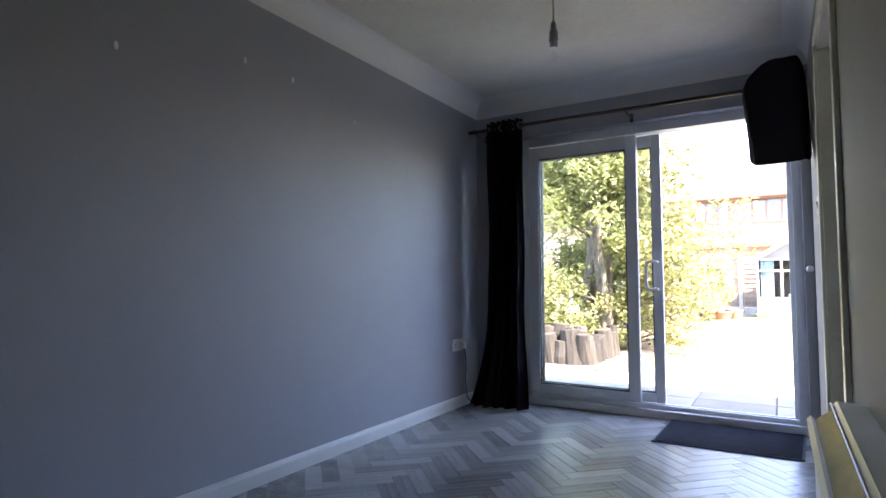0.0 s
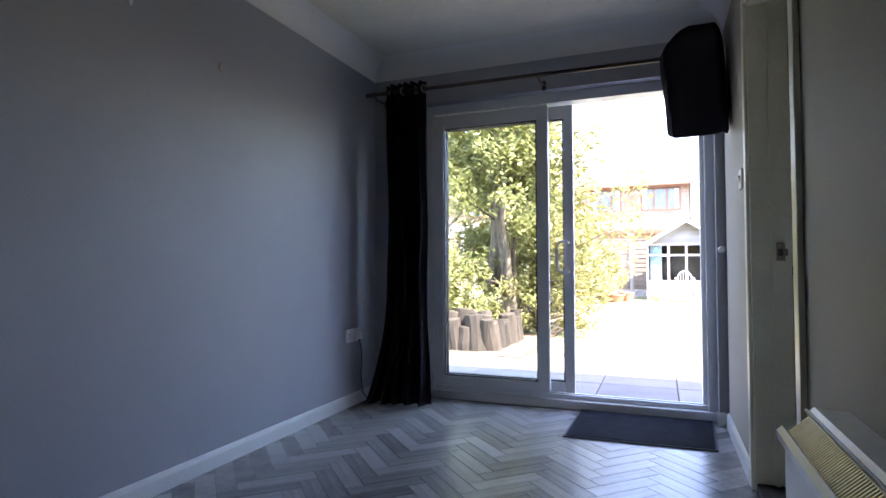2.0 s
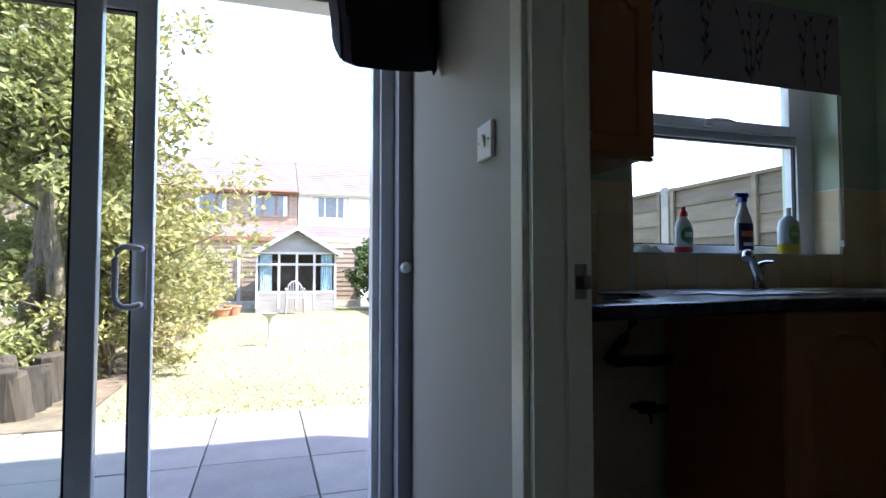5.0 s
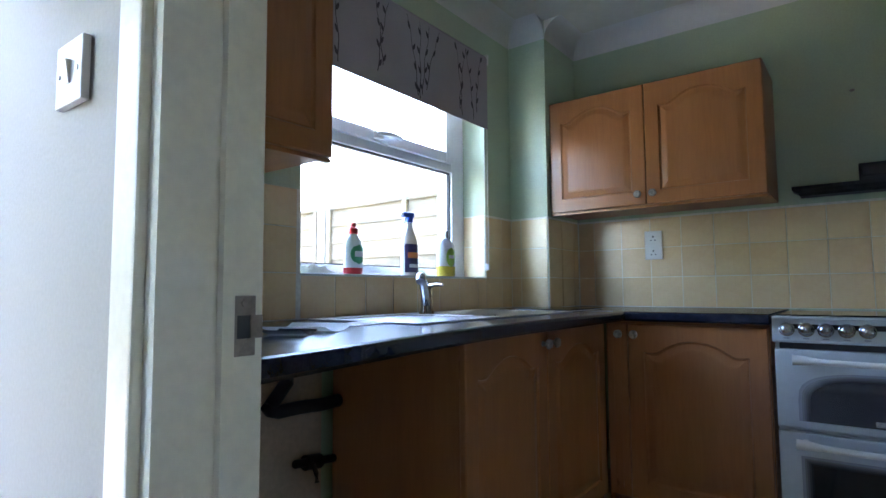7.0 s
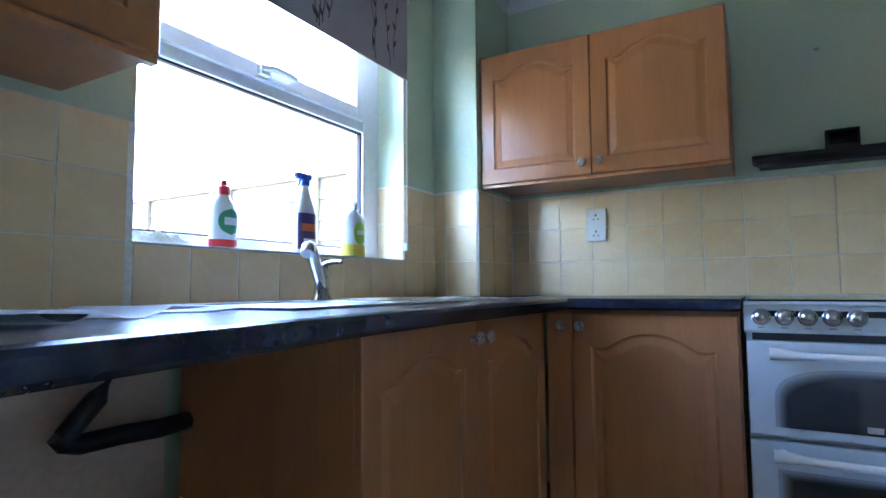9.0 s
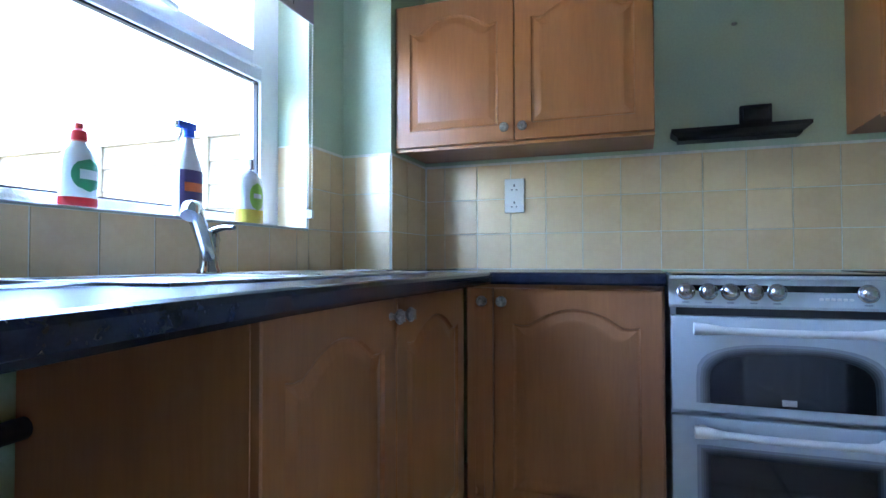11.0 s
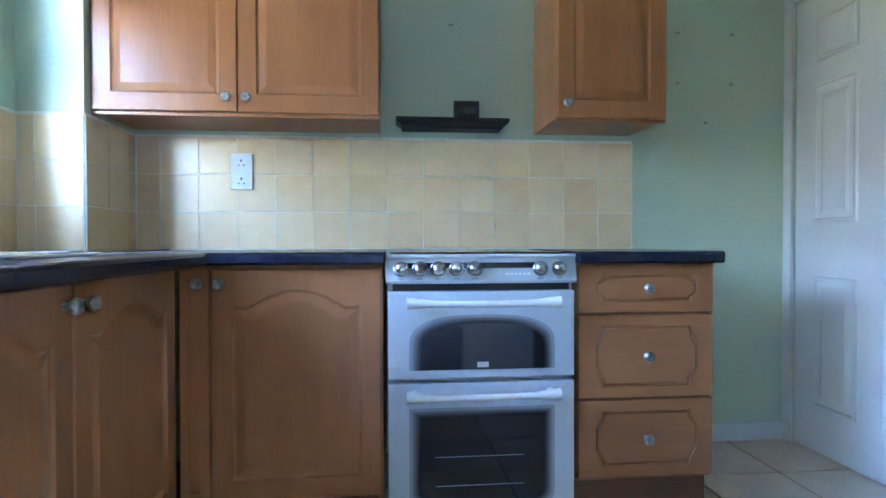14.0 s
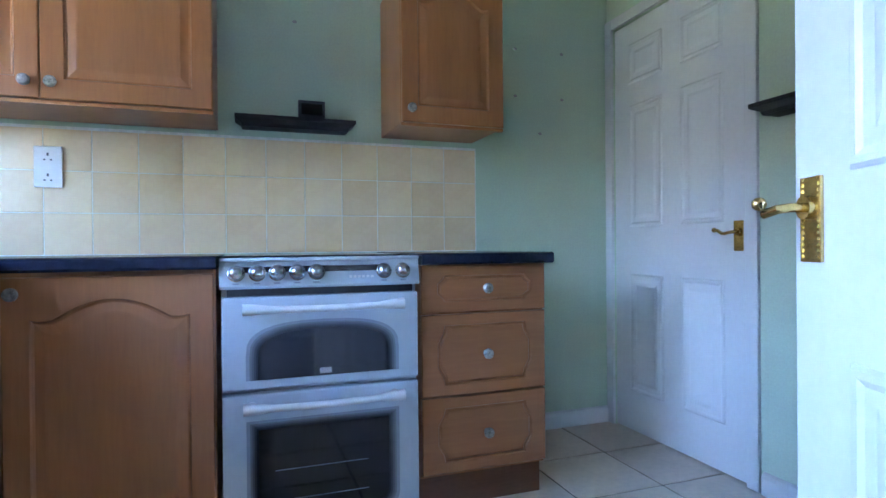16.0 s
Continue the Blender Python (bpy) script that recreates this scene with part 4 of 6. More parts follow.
# cooker: local x across, front at y=0
def cooker():
    m = Matrix.Translation((2.362, 3.18, 0)) @ TO_MINUS_X
    c = new("cooker")
    c.matrix_basis = m
    tagged(c, "white free-standing electric double oven cooker", "cooker")
    W_ = 0.597
    part("body", B(0.004, W_ - 0.002, 0.035, 0.60, 0.06, 0.885, 0.004), M_COOKER, c, m=m)
    part("plinth", B(0.03, W_ - 0.03, 0.06, 0.5, KF, 0.06), M_BLACK, c, m=m)
    part("hob", B(0.012, W_ - 0.012, 0.05, 0.585, 0.8855, 0.894, 0.003), M_OVENGLASS, c, "black ceramic hob", m=m)
    part("hob_trim", B(0.0, W_, 0.0, 0.6, 0.878, 0.889, 0.004), M_COOKER, c, m=m)
    bm = bmesh.new()
    prism(bm, [(0.0, 0.798), (-0.004, 0.806), (0.012, 0.876), (0.022, 0.882), (0.06, 0.882), (0.06, 0.798)], "x", 0.0, W_)
    pan = part("control_panel", bm, M_COOKER, c, m=m)
    tilt = Matrix.Rotation(radians(-12), 4, 'X')
    for kx in (0.046, 0.104, 0.160, 0.218, 0.274, 0.482, 0.543):
        km = m @ Matrix.Translation((kx, 0.003, 0.843)) @ tilt @ Matrix.Rotation(radians(90), 4, 'X')
        k = part("control_knob", lathe([(0.001, 0.0), (0.0245, 0.0), (0.0245, 0.004), (0.0215, 0.006), (0.0205, 0.014), (0.016, 0.022), (0.009, 0.027), (0.001, 0.028)], 22), M_SILVER, pan, "round silver control knob", m=km, smooth=True)
    pm = m @ Matrix.Translation((0, 0.003, 0.843)) @ tilt
    part("display", B(0.06, 0.470, -0.0018, 0.004, 0.002, 0.020, 0.001), M_OVENGLASS, pan, "black clock display", m=pm)
    for i in range(6):
        part("button", B(0.372 + i * 0.0135, 0.381 + i * 0.0135, -0.003, 0.004, -0.020, -0.013, 0.001), M_PLASTIC, pan, m=pm)
    for kx in (0.046, 0.104, 0.160, 0.218, 0.274, 0.482, 0.543):
        part("marking", B(kx - 0.010, kx + 0.008, -0.0010, 0.002, -0.032, -0.028), M_GREYPRINT, pan, m=pm)
    part("vent_slot", B(0.02, W_ - 0.02, 0.012, 0.05, 0.776, 0.798), M_BLACK, c, "black gap under the panel", m=m)

    def oven_door(z0, z1, arch, hz, label):
        d = part("oven_door", B(0.005, W_ - 0.005, 0.0, 0.034, z0, z1, 0.005), M_COOKER, c, label, m=m)
        gz0, gz1 = z0 + (0.028 if arch else 0.03), hz - (0.040 if arch else 0.045)
        def outline(i, y):
            x0, x1 = 0.070 + i, W_ - 0.070 - i
            zt = gz1 - i * 0.8
            zb = gz0 + (0.0 if arch else i * 0.6)
            if arch:
                pts = [(x0, y, zb), (x1, y, zb)]
                for k in range(17):
                    a = math.pi * k / 16
                    ca, sa = math.cos(a), math.sin(a)
                    pts.append(((x0 + x1) / 2 + (x1 - x0) / 2 * math.copysign(abs(ca) ** 0.75, ca), y, zb + (zt - zb) * (0.42 + 0.58 * sa ** 0.7)))
                return pts
            r = 0.045
            pts = []
            for cx, cz, a0 in ((x0 + r, zb + r, 180), (x1 - r, zb + r, 270)):
                pts += [(cx + r * math.cos(radians(a0 + 15 * k)), y, cz + r * math.sin(radians(a0 + 15 * k))) for k in range(7)]
            return pts + [(x1, y, zt), (x0, y, zt)]
        bm = loft(bmesh.new(), [outline(0, 0.0), outline(0, -0.0016)])
        part("glass_border", bm, M_GREYPRINT, d, "grey tinted glass border", m=m)
        for step, tone in enumerate(M_DOTS):
            i_ = 0.010 + 0.006 * step
            part("dotted_print", loft(bmesh.new(), [outline(i_, -0.0016 - 0.0002 * step), outline(i_, -0.0018 - 0.0002 * step)]), tone, d, m=m)
        bm = loft(bmesh.new(), [outline(0.034, -0.0023), outline(0.034, -0.0026)])
        g = part("oven_window", bm, M_OVENGLASS, d, "smoked glass oven window", m=m)
        if not arch:
            for zz in (z0 + 0.10, z0 + 0.19):
                part("rack_line", B(0.15, W_ - 0.17, -0.0032, -0.0027, zz, zz + 0.0022), M_GREYPRINT, g, "faint oven rack", m=m)
        else:
            part("badge", B(W_ / 2 - 0.018, W_ / 2 + 0.018, -0.0045, -0.0027, z0 + 0.035, z0 + 0.052, 0.001), M_SILVER, g, "small plain maker's badge", m=m)
        pts = [(0.062 + (W_ - 0.124) * t, -0.038 - 0.006 * math.sin(math.pi * t), hz - 0.004 * math.sin(math.pi * t)) for t in [k / 12 for k in range(13)]]
        h = bmesh.new()
        loops = []
        for i, p_ in enumerate(pts):
            t = abs(i / 12 - 0.5) * 2
            r = 0.0105 + 0.010 * max(0, (t - 0.72) / 0.28) ** 0.8 * (1 if 0 < i < 12 else 0.75)
            loops.append([(p_[0], p_[1] + r * math.cos(q * math.pi / 5), p_[2] + r * math.sin(q * math.pi / 5)) for q in range(10)])
        loft(h, loops)
        for x in (0.085, W_ - 0.085):
            loft(h, [[(x + 0.014 * math.cos(q * math.pi / 5), y, hz + 0.012 * math.sin(q * math.pi / 5)) for q in range(10)] for y in (-0.036, 0.001)])
        part("bar_handle", h, M_PLASTIC, d, "white bone-shaped bar handle", m=m, smooth=True)

    oven_door(0.503, 0.774, True, 0.742, "top oven door with an arched smoked window")
    oven_door(0.07, 0.490, False, 0.458, "main oven door with a smoked window")


cooker()

# wall tiles: beds first, the tiles at the end of the file
bed_e = structure("tile_splashback_east", B(KX1 - 0.003, KX1 - 0.0005, 2.115, 4.184, TOP, 1.362), M_GROUT, "cream glazed wall tiles behind the cooker")
bed_p = structure("tile_splashback_pillar", B(2.6265, 2.6295, 4.186, KW - 0.001, TOP, 1.362), M_GROUT, "cream glazed tiles on the pillar")
bed_q = structure("tile_splashback_return", B(2.631, KX1 - 0.004, 4.1815, 4.1845, TOP, 1.362), M_GROUT, "cream glazed tiles on the pillar return")
bm = B(KX0 + 0.005, WX0 - 0.001, KW - 0.003, KW - 0.0005, TOP, 1.33)
box(bm, WX0 - 0.001, WX1 + 0.001, KW - 0.003, KW - 0.0005, TOP, WZ0 - 0.002)
box(bm, WX1 + 0.001, 2.626, KW - 0.003, KW - 0.0005, TOP, 1.362)
bed_n = structure("tile_splashback_north", bm, M_GROUT, "cream glazed tiles below the kitchen window")
bed_r = structure("tile_reveal", B(WX1 - 0.003, WX1 - 0.0005, KW + 0.0, WY0 - 0.001, WZ0 + 0.007, 1.36), M_GROUT, "cream glazed tiles in the window reveal")

s = wall_socket("wall_socket", (KX1 - 0.012, 3.765, 1.212), 0.086, 0.146, (-1, 0), "white vertical double socket on the tiles", False, True)


def wall_shelf(label, at, length, m):
    s_ = new("wall_shelf")
    s_.matrix_basis = m
    tagged(s_, label, "shelf")
    bm = bmesh.new()
    loops = []
    for inset, y, z in ((0.0, 0.0, 0.040), (0.0, 0.0, 0.026), (0.008, 0.012, 0.020), (0.022, 0.03, 0.012), (0.026, 0.034, 0.0)):
        loops.append([(inset, y, z), (length - inset, y, z), (length - inset, 0.11, z), (inset, 0.11, z)])
    loft(bm, loops)
    part("moulded_shelf", bm, M_BLACKWOOD, s_, m=m)
    part("back_rail", B(0.02, length - 0.02, 0.1, 0.1095, 0.0405, 0.048), M_BLACKWOOD, s_, m=m)


wall_shelf("short black moulded shelf on the mint wall", None, 0.46, Matrix.Translation((KX1 - 0.111, 3.142, 1.388)) @ TO_MINUS_X)
wall_shelf("black moulded shelf beside the white door", None, 0.46, Matrix.Translation((2.075, KY0 + 0.111, 1.345)) @ Matrix.Rotation(math.pi, 4, 'Z'))
mon = thing("energy_monitor", (2.94, 2.85, 1.428), "small black energy display standing on the shelf", "display")
part("case", B(2.925, 2.95, 2.80, 2.905, 1.4285, 1.505, 0.005), M_BLACK, mon)
part("screen", B(2.9235, 2.9249, 2.812, 2.893, 1.448, 1.492), M_OVENGLASS, mon, "dark blank screen")

for y, z in ((2.91, 1.84), (1.91, 1.84), (1.91, 1.62), (1.66, 1.84), (1.66, 1.62), (1.78, 1.45)):
    w = thing("wall_plug", (KX1, y, z), "small grey plug hole in the mint wall", "wall plug", "old kitchen plug holes")
    part("plug", lathe([(0.001, 0.005), (0.005, 0.005), (0.007, 0.001), (0.001, 0.001)], 9, 1, 1.4), M_CONC, w, m=Matrix.Translation((KX1, y, z)) @ Matrix.Rotation(radians(-90), 4, 'Y'))

# roller blind
bl = thing("roller_blind", (1.78, 4.38, 2.15), "pale lilac roller blind printed with dark branches, half lowered", "blind")
part("tube", tube([(1.14, 4.375, 2.135), (2.34, 4.375, 2.135)], 0.02, 14), M_BLIND, bl, smooth=True)
part("fabric", B(1.15, 2.335, 4.352, 4.3535, 1.788, 2.135), M_BLIND, bl)
part("hem_bar", B(1.15, 2.335, 4.350, 4.3555, 1.778, 1.7885, 0.001), M_BLIND, bl)
rng = random.Random(5)
for bx, foot, lean in ((1.30, 1.90, 0.05), (1.36, 1.80, -0.03), (1.56, 1.83, 0.06), (1.585, 1.86, -0.04), (1.80, 1.80, -0.07), (1.815, 1.79, 0.0), (1.83, 1.81, 0.05), (1.86, 1.84, 0.09), (2.10, 1.82, 0.05), (2.12, 1.795, -0.05), (2.21, 1.80, -0.06), (2.235, 1.84, 0.04)):
    bm = bmesh.new()
    tall = 2.125 - foot
    stem = [(bx + lean * (k / 12) ** 1.5 + 0.004 * math.sin(k * 1.1 + bx * 40), foot + tall * k / 12) for k in range(13)]
    for (xa, za), (xb, zb), k in zip(stem, stem[1:], range(12)):
        wa = 0.0026 - 0.00012 * k
        bm.faces.new([bm.verts.new(q) for q in ((xa - wa, 4.3512, za), (xa + wa, 4.3512, za), (xb + wa, 4.3512, zb), (xb - wa, 4.3512, zb))])
    for k in range(1 + rng.randrange(2), 12, 3):
        sd = rng.choice((-1, 1))
        cx, cz, tilt_b = stem[k][0] + sd * 0.009, stem[k][1] + 0.012, -sd * 0.45
        bud = []
        for j in range(12):
            a_ = j * math.pi / 6
            u, v = 0.0065 * math.cos(a_) * (1.0 - 0.35 * math.sin(a_)), 0.017 * math.sin(a_)
            bud.append(bm.verts.new((cx + u * math.cos(tilt_b) - v * math.sin(tilt_b), 4.3510, cz + u * math.sin(tilt_b) + v * math.cos(tilt_b))))
        bm.faces.new(bud)
    part("printed_branch", bm, M_BRANCH, bl, "dark printed willow branch")
part("bracket", B(2.336, 2.352, 4.352, 4.399, 2.11, 2.16, 0.003), M_PLASTIC, bl)
bm = bmesh.new()
for k in range(92):
    z = 1.105 + k * 0.0108
    for dx in (-0.008, 0.008):
        bmesh.ops.create_icosphere(bm, subdivisions=1, radius=0.0034, matrix=Matrix.Translation((2.345, 4.37 + dx, z)))
tagged(part("bead_chain", bm, M_PLASTIC, bl, "white beaded pull chain"), kind="stuff")
part("chain_clip", B(2.338, 2.352, 4.358, 4.383, 1.085, 1.115, 0.003), M_PLASTIC, bl)


# bottles and cloth on the sill
SILL = WZ0 + 0.006
def bottle(name, at, label, prof, material, sx=1.0, sy=0.6):
    t = thing(name, at, label, "bottle", "cleaning bottles on the sill")
    part("bottle_body", lathe(prof, 24, sx, sy), material, t, m=Matrix.Translation(at), smooth=True)
    return t


def label_patch(parent, at, r, h, z0, z1, material, sx, sy, a0=200, a1=340, text="", name="label", grow=1.02, round_=False):
    bm = bmesh.new()
    n, rows_ = 14, 8
    g = []
    for j in range(rows_ + 1):
        v = j / rows_
        row = []
        for i in range(n + 1):
            u = i / n
            if round_:
                k = math.sqrt(max(0.0, 1 - (2 * v - 1) ** 2))
                u = 0.5 + (u - 0.5) * max(k, 0.05)
            a = radians(a0 + (a1 - a0) * u)
            row.append(bm.verts.new((at[0] + r * grow * sx * math.cos(a), at[1] + r * grow * sy * math.sin(a), at[2] + z0 + (z1 - z0) * v)))
        g.append(row)
    for j in range(rows_):
        for i in range(n):
            bm.faces.new((g[j][i], g[j][i + 1], g[j + 1][i + 1], g[j + 1][i]))
    return part(name, bm, material, parent, text, smooth=True)


p1 = (1.548, 4.47, SILL)
b1 = bottle("washing_up_bottle", p1, "clear washing-up liquid bottle with red cap and green label", [(0.001, 0.0), (0.040, 0.001), (0.044, 0.012), (0.044, 0.05), (0.041, 0.085), (0.042, 0.105), (0.036, 0.13), (0.020, 0.152), (0.015, 0.156), (0.001, 0.157)], M_CLEARP)
part("cap", lathe([(0.001, 0.200), (0.009, 0.199), (0.010, 0.185), (0.017, 0.180), (0.018, 0.158), (0.001, 0.157)], 20), M_RED, b1, "red push cap", m=Matrix.Translation(p1), smooth=True)
part("liquid", lathe([(0.001, 0.001), (0.0405, 0.0005), (0.0447, 0.012), (0.0447, 0.026), (0.001, 0.0265)], 24, 1.0, 0.6), M_RED, b1, "red liquid at the bottom", m=Matrix.Translation(p1), smooth=True)
lb = label_patch(b1, p1, 0.0445, 0, 0.04, 0.115, M_GREENLBL, 1, 0.6, 225, 335, "oval green label", round_=True)
label_patch(lb, p1, 0.0445, 0, 0.068, 0.09, M_PAPER, 1, 0.6, 250, 312, "plain white bar", "label_bar", 1.04)

p2 = (1.862, 4.455, SILL)
b2 = bottle("spray_bottle", p2, "white trigger spray bottle with a blue head and dark label", [(0.001, 0.0), (0.042, 0.001), (0.046, 0.012), (0.045, 0.12), (0.040, 0.155), (0.026, 0.185), (0.016, 0.215), (0.014, 0.228), (0.001, 0.229)], M_PLASTIC)
bm = lathe([(0.001, 0.262), (0.013, 0.260), (0.016, 0.245), (0.016, 0.230), (0.001, 0.229)], 16)
box(bm, -0.045, 0.022, -0.011, 0.011, 0.250, 0.272, 0.005)
part("spray_head", bm, M_BLUE, b2, "blue spray head", m=Matrix.Translation(p2), smooth=True)
part("trigger", tube([(-0.024, 0, 0.252), (-0.030, 0, 0.232), (-0.040, 0, 0.212)], 0.005, 8), M_PLASTIC, b2, "white trigger", m=Matrix.Translation(p2), smooth=True)
part("nozzle", tube([(-0.045, 0, 0.261), (-0.056, 0, 0.261)], 0.008, 10), M_PLASTIC, b2, m=Matrix.Translation(p2))
lb = label_patch(b2, p2, 0.046, 0, 0.015, 0.135, M_NAVYLBL, 1, 0.6, 205, 345, "dark purple label")
label_patch(lb, p2, 0.046, 0, 0.035, 0.05, M_PAPER, 1, 0.6, 235, 325, "plain white bar", "label_bar", 1.04)
label_patch(lb, p2, 0.046, 0, 0.075, 0.10, M_ORANGE, 1, 0.6, 225, 310, "plain orange bar", "label_bar", 1.04)

p3 = (2.128, 4.46, SILL)
b3 = bottle("cleaner_bottle", p3, "white cleaner bottle with a lime label and yellow liquid", [(0.001, 0.0), (0.055, 0.001), (0.060, 0.012), (0.060, 0.12), (0.052, 0.152), (0.030, 0.172), (0.014, 0.178), (0.001, 0.179)], M_CLEARP, 1.0, 0.5)
part("liquid", lathe([(0.001, 0.001), (0.0555, 0.0005), (0.0606, 0.012), (0.0606, 0.048), (0.001, 0.0485)], 24, 1.0, 0.5), M_YELLOW, b3, "yellow liquid", m=Matrix.Translation(p3), smooth=True)
part("cap", lathe([(0.001, 0.215), (0.012, 0.214), (0.014, 0.18), (0.001, 0.179)], 18), M_PLASTIC, b3, "white cap", m=Matrix.Translation(p3), smooth=True)
lb = label_patch(b3, p3, 0.0605, 0, 0.045, 0.135, M_LIME, 1, 0.5, 240, 305, "lime green label", grow=1.02, round_=True)
label_patch(lb, p3, 0.0605, 0, 0.085, 0.10, M_PAPER, 1, 0.5, 255, 292, "plain white bar", "label_bar", 1.04)

cl = thing("cleaning_cloth", (1.32, 4.45, SILL), "crumpled cream cloth on the window sill", "cloth")
bm = bmesh.new()
g = [[bm.verts.new((1.265 + 0.16 * i / 16, 4.42 + 0.08 * j / 8, SILL + 0.001 + (0.026 + 0.014 * math.sin(i * 1.3 + j) * math.cos(j * 1.7)) * math.sin(math.pi * i / 16) ** 0.6 * math.sin(math.pi * j / 8) ** 0.5)) for i in range(17)] for j in range(9)]
for j in range(8):
    for i in range(16):
        bm.faces.new((g[j][i], g[j][i + 1], g[j + 1][i + 1], g[j + 1][i]))
part("folds", bm, M_CLOTH, cl, smooth=True)

# sink
sk = thing("sink", (1.75, 4.05, TOP), "stainless steel inset sink with a ribbed drainer", "sink")
bm = bmesh.new()
X0, X1, Y0, Y1 = 1.22, 2.19, 3.86, 4.33
for q in ((X0, X1, Y0, Y0 + 0.03), (X0, X1, Y1 - 0.06, Y1), (X0, X0 + 0.03, Y0 + 0.03, Y1 - 0.06), (1.60, 1.66, Y0 + 0.03, Y1 - 0.06), (X1 - 0.03, X1, Y0 + 0.03, Y1 - 0.06)):
    box(bm, q[0], q[1], q[2], q[3], TOP + 0.0005, TOP + 0.006, 0.0015)
part("rim", bm, M_STEEL, sk)
part("bowl", B(X0 + 0.03, 1.60, Y0 + 0.03, Y1 - 0.06, TOP + 0.0005, TOP + 0.0025), M_STEEL, sk)
part("drainer", B(1.66, X1 - 0.03, Y0 + 0.03, Y1 - 0.06, TOP + 0.0005, TOP + 0.0025), M_STEEL, sk)
for i in range(7):
    y = Y0 + 0.06 + i * 0.05
    part("rib", tube([(1.69, y, TOP + 0.003), (2.13, y, TOP + 0.003)], 0.0055, 8), M_STEEL, sk)
T0 = Vector((1.69, 4.222, TOP + 0.006))
tp = thing("mixer_tap", T0, "chrome single-lever mixer tap leaning over the sink", "tap")
part("base", lathe([(0.001, 0.0), (0.029, 0.0), (0.028, 0.008), (0.023, 0.014), (0.022, 0.065), (0.024, 0.082), (0.021, 0.098), (0.001, 0.102)], 20), M_CHROME, tp, m=Matrix.Translation(T0), smooth=True)
part("spout", tube([T0 + Vector(v) for v in ((0.0, 0, 0.035), (-0.035, -0.024, 0.058), (-0.10, -0.07, 0.092), (-0.16, -0.112, 0.122), (-0.195, -0.136, 0.134), (-0.215, -0.15, 0.132), (-0.226, -0.158, 0.116))], 0.0165, 12), M_CHROME, tp, smooth=True)
part("lever", tube([T0 + Vector(v) for v in ((0, 0, 0.094), (-0.004, -0.02, 0.104), (-0.014, -0.055, 0.108), (-0.028, -0.095, 0.106))], 0.010, 10, 0.005), M_CHROME, tp, smooth=True)

lf = thing("leaflet", (0.95, 3.95, TOP), "curled black and white leaflet lying on the worktop", "leaflet")
def sheet(x0, x1, y0, y1, lift, rot, material, name, label):
    bm = bmesh.new()
    g = [[bm.verts.new((x0 + (x1 - x0) * i / 10, y0 + (y1 - y0) * j, TOP + 0.002 + lift * (2 * i / 10 - 1) ** 2)) for i in range(11)] for j in (0, 1)]
    for i in range(10):
        bm.faces.new((g[0][i], g[0][i + 1], g[1][i + 1], g[1][i]))
    c = Matrix.Translation(((x0 + x1) / 2, (y0 + y1) / 2, 0))
    bmesh.ops.solidify(bm, geom=bm.faces, thickness=0.0008)
    part(name, bm, material, lf, label, m=c @ Matrix.Rotation(radians(rot), 4, 'Z') @ c.inverted())
sheet(0.82, 0.98, 3.86, 4.02, 0.014, 25, M_PAPER, "page", "white page")
sheet(0.76, 0.86, 3.84, 3.93, 0.012, 30, M_BLACK, "cover", "black cover")
sheet(1.02, 1.20, 3.98, 4.10, 0.004, -12, M_PAPER, "page", "white page")

cb = thing("glass_board", (2.55, 4.0, TOP), "flat smoked glass worktop saver in the corner", "chopping board")
part("board", B(2.26, 2.60, 3.90, 4.17, TOP + 0.003, TOP + 0.008, 0.002), M_OVENGLASS, cb)
part("edge", B(2.257, 2.603, 3.897, 4.173, TOP + 0.001, TOP + 0.0029), M_STEEL, cb)

# plumbing in the empty appliance space
pb = thing("waste_trap", (1.15, 4.33, 0.6), "black plastic waste trap and hose below the worktop", "waste pipe")
part("hose", tube([(1.05, 4.30, 0.66), (1.06, 4.30, 0.645), (1.09, 4.30, 0.635), (1.17, 4.30, 0.635), (1.25, 4.30, 0.63), (1.33, 4.31, 0.63)], 0.021, 12), M_BLACK, pb, smooth=True)
part("riser", tube([(1.17, 4.30, 0.857), (1.16, 4.30, 0.78), (1.12, 4.30, 0.72), (1.06, 4.30, 0.655)], 0.021, 12), M_BLACK, pb, smooth=True)
vl = thing("isolating_valve", (1.24, 4.33, 0.44), "dark plumbing valve with a lever on a pipe", "valve")
part("pipe", tube([(1.333, 4.33, 0.44), (1.24, 4.33, 0.45), (1.16, 4.31, 0.465)], 0.013, 10), M_ROD, vl, smooth=True)
part("valve_body", tube([(1.27, 4.33, 0.446), (1.21, 4.325, 0.454)], 0.024, 12), M_ROD, vl, smooth=True)
part("lever", tube([(1.23, 4.31, 0.45), (1.225, 4.29, 0.425), (1.22, 4.28, 0.40)], 0.008, 8), M_ROD, vl, smooth=True)
part("plaster_patch", B(KX0 + 0.005, 1.334, KW - 0.004, KW - 0.0005, KF, TOP - 0.04), M_PLASTER, None)
tagged(bpy.data.objects["plaster_patch"], "bare cream plaster below the worktop", "plaster", kind="structure")

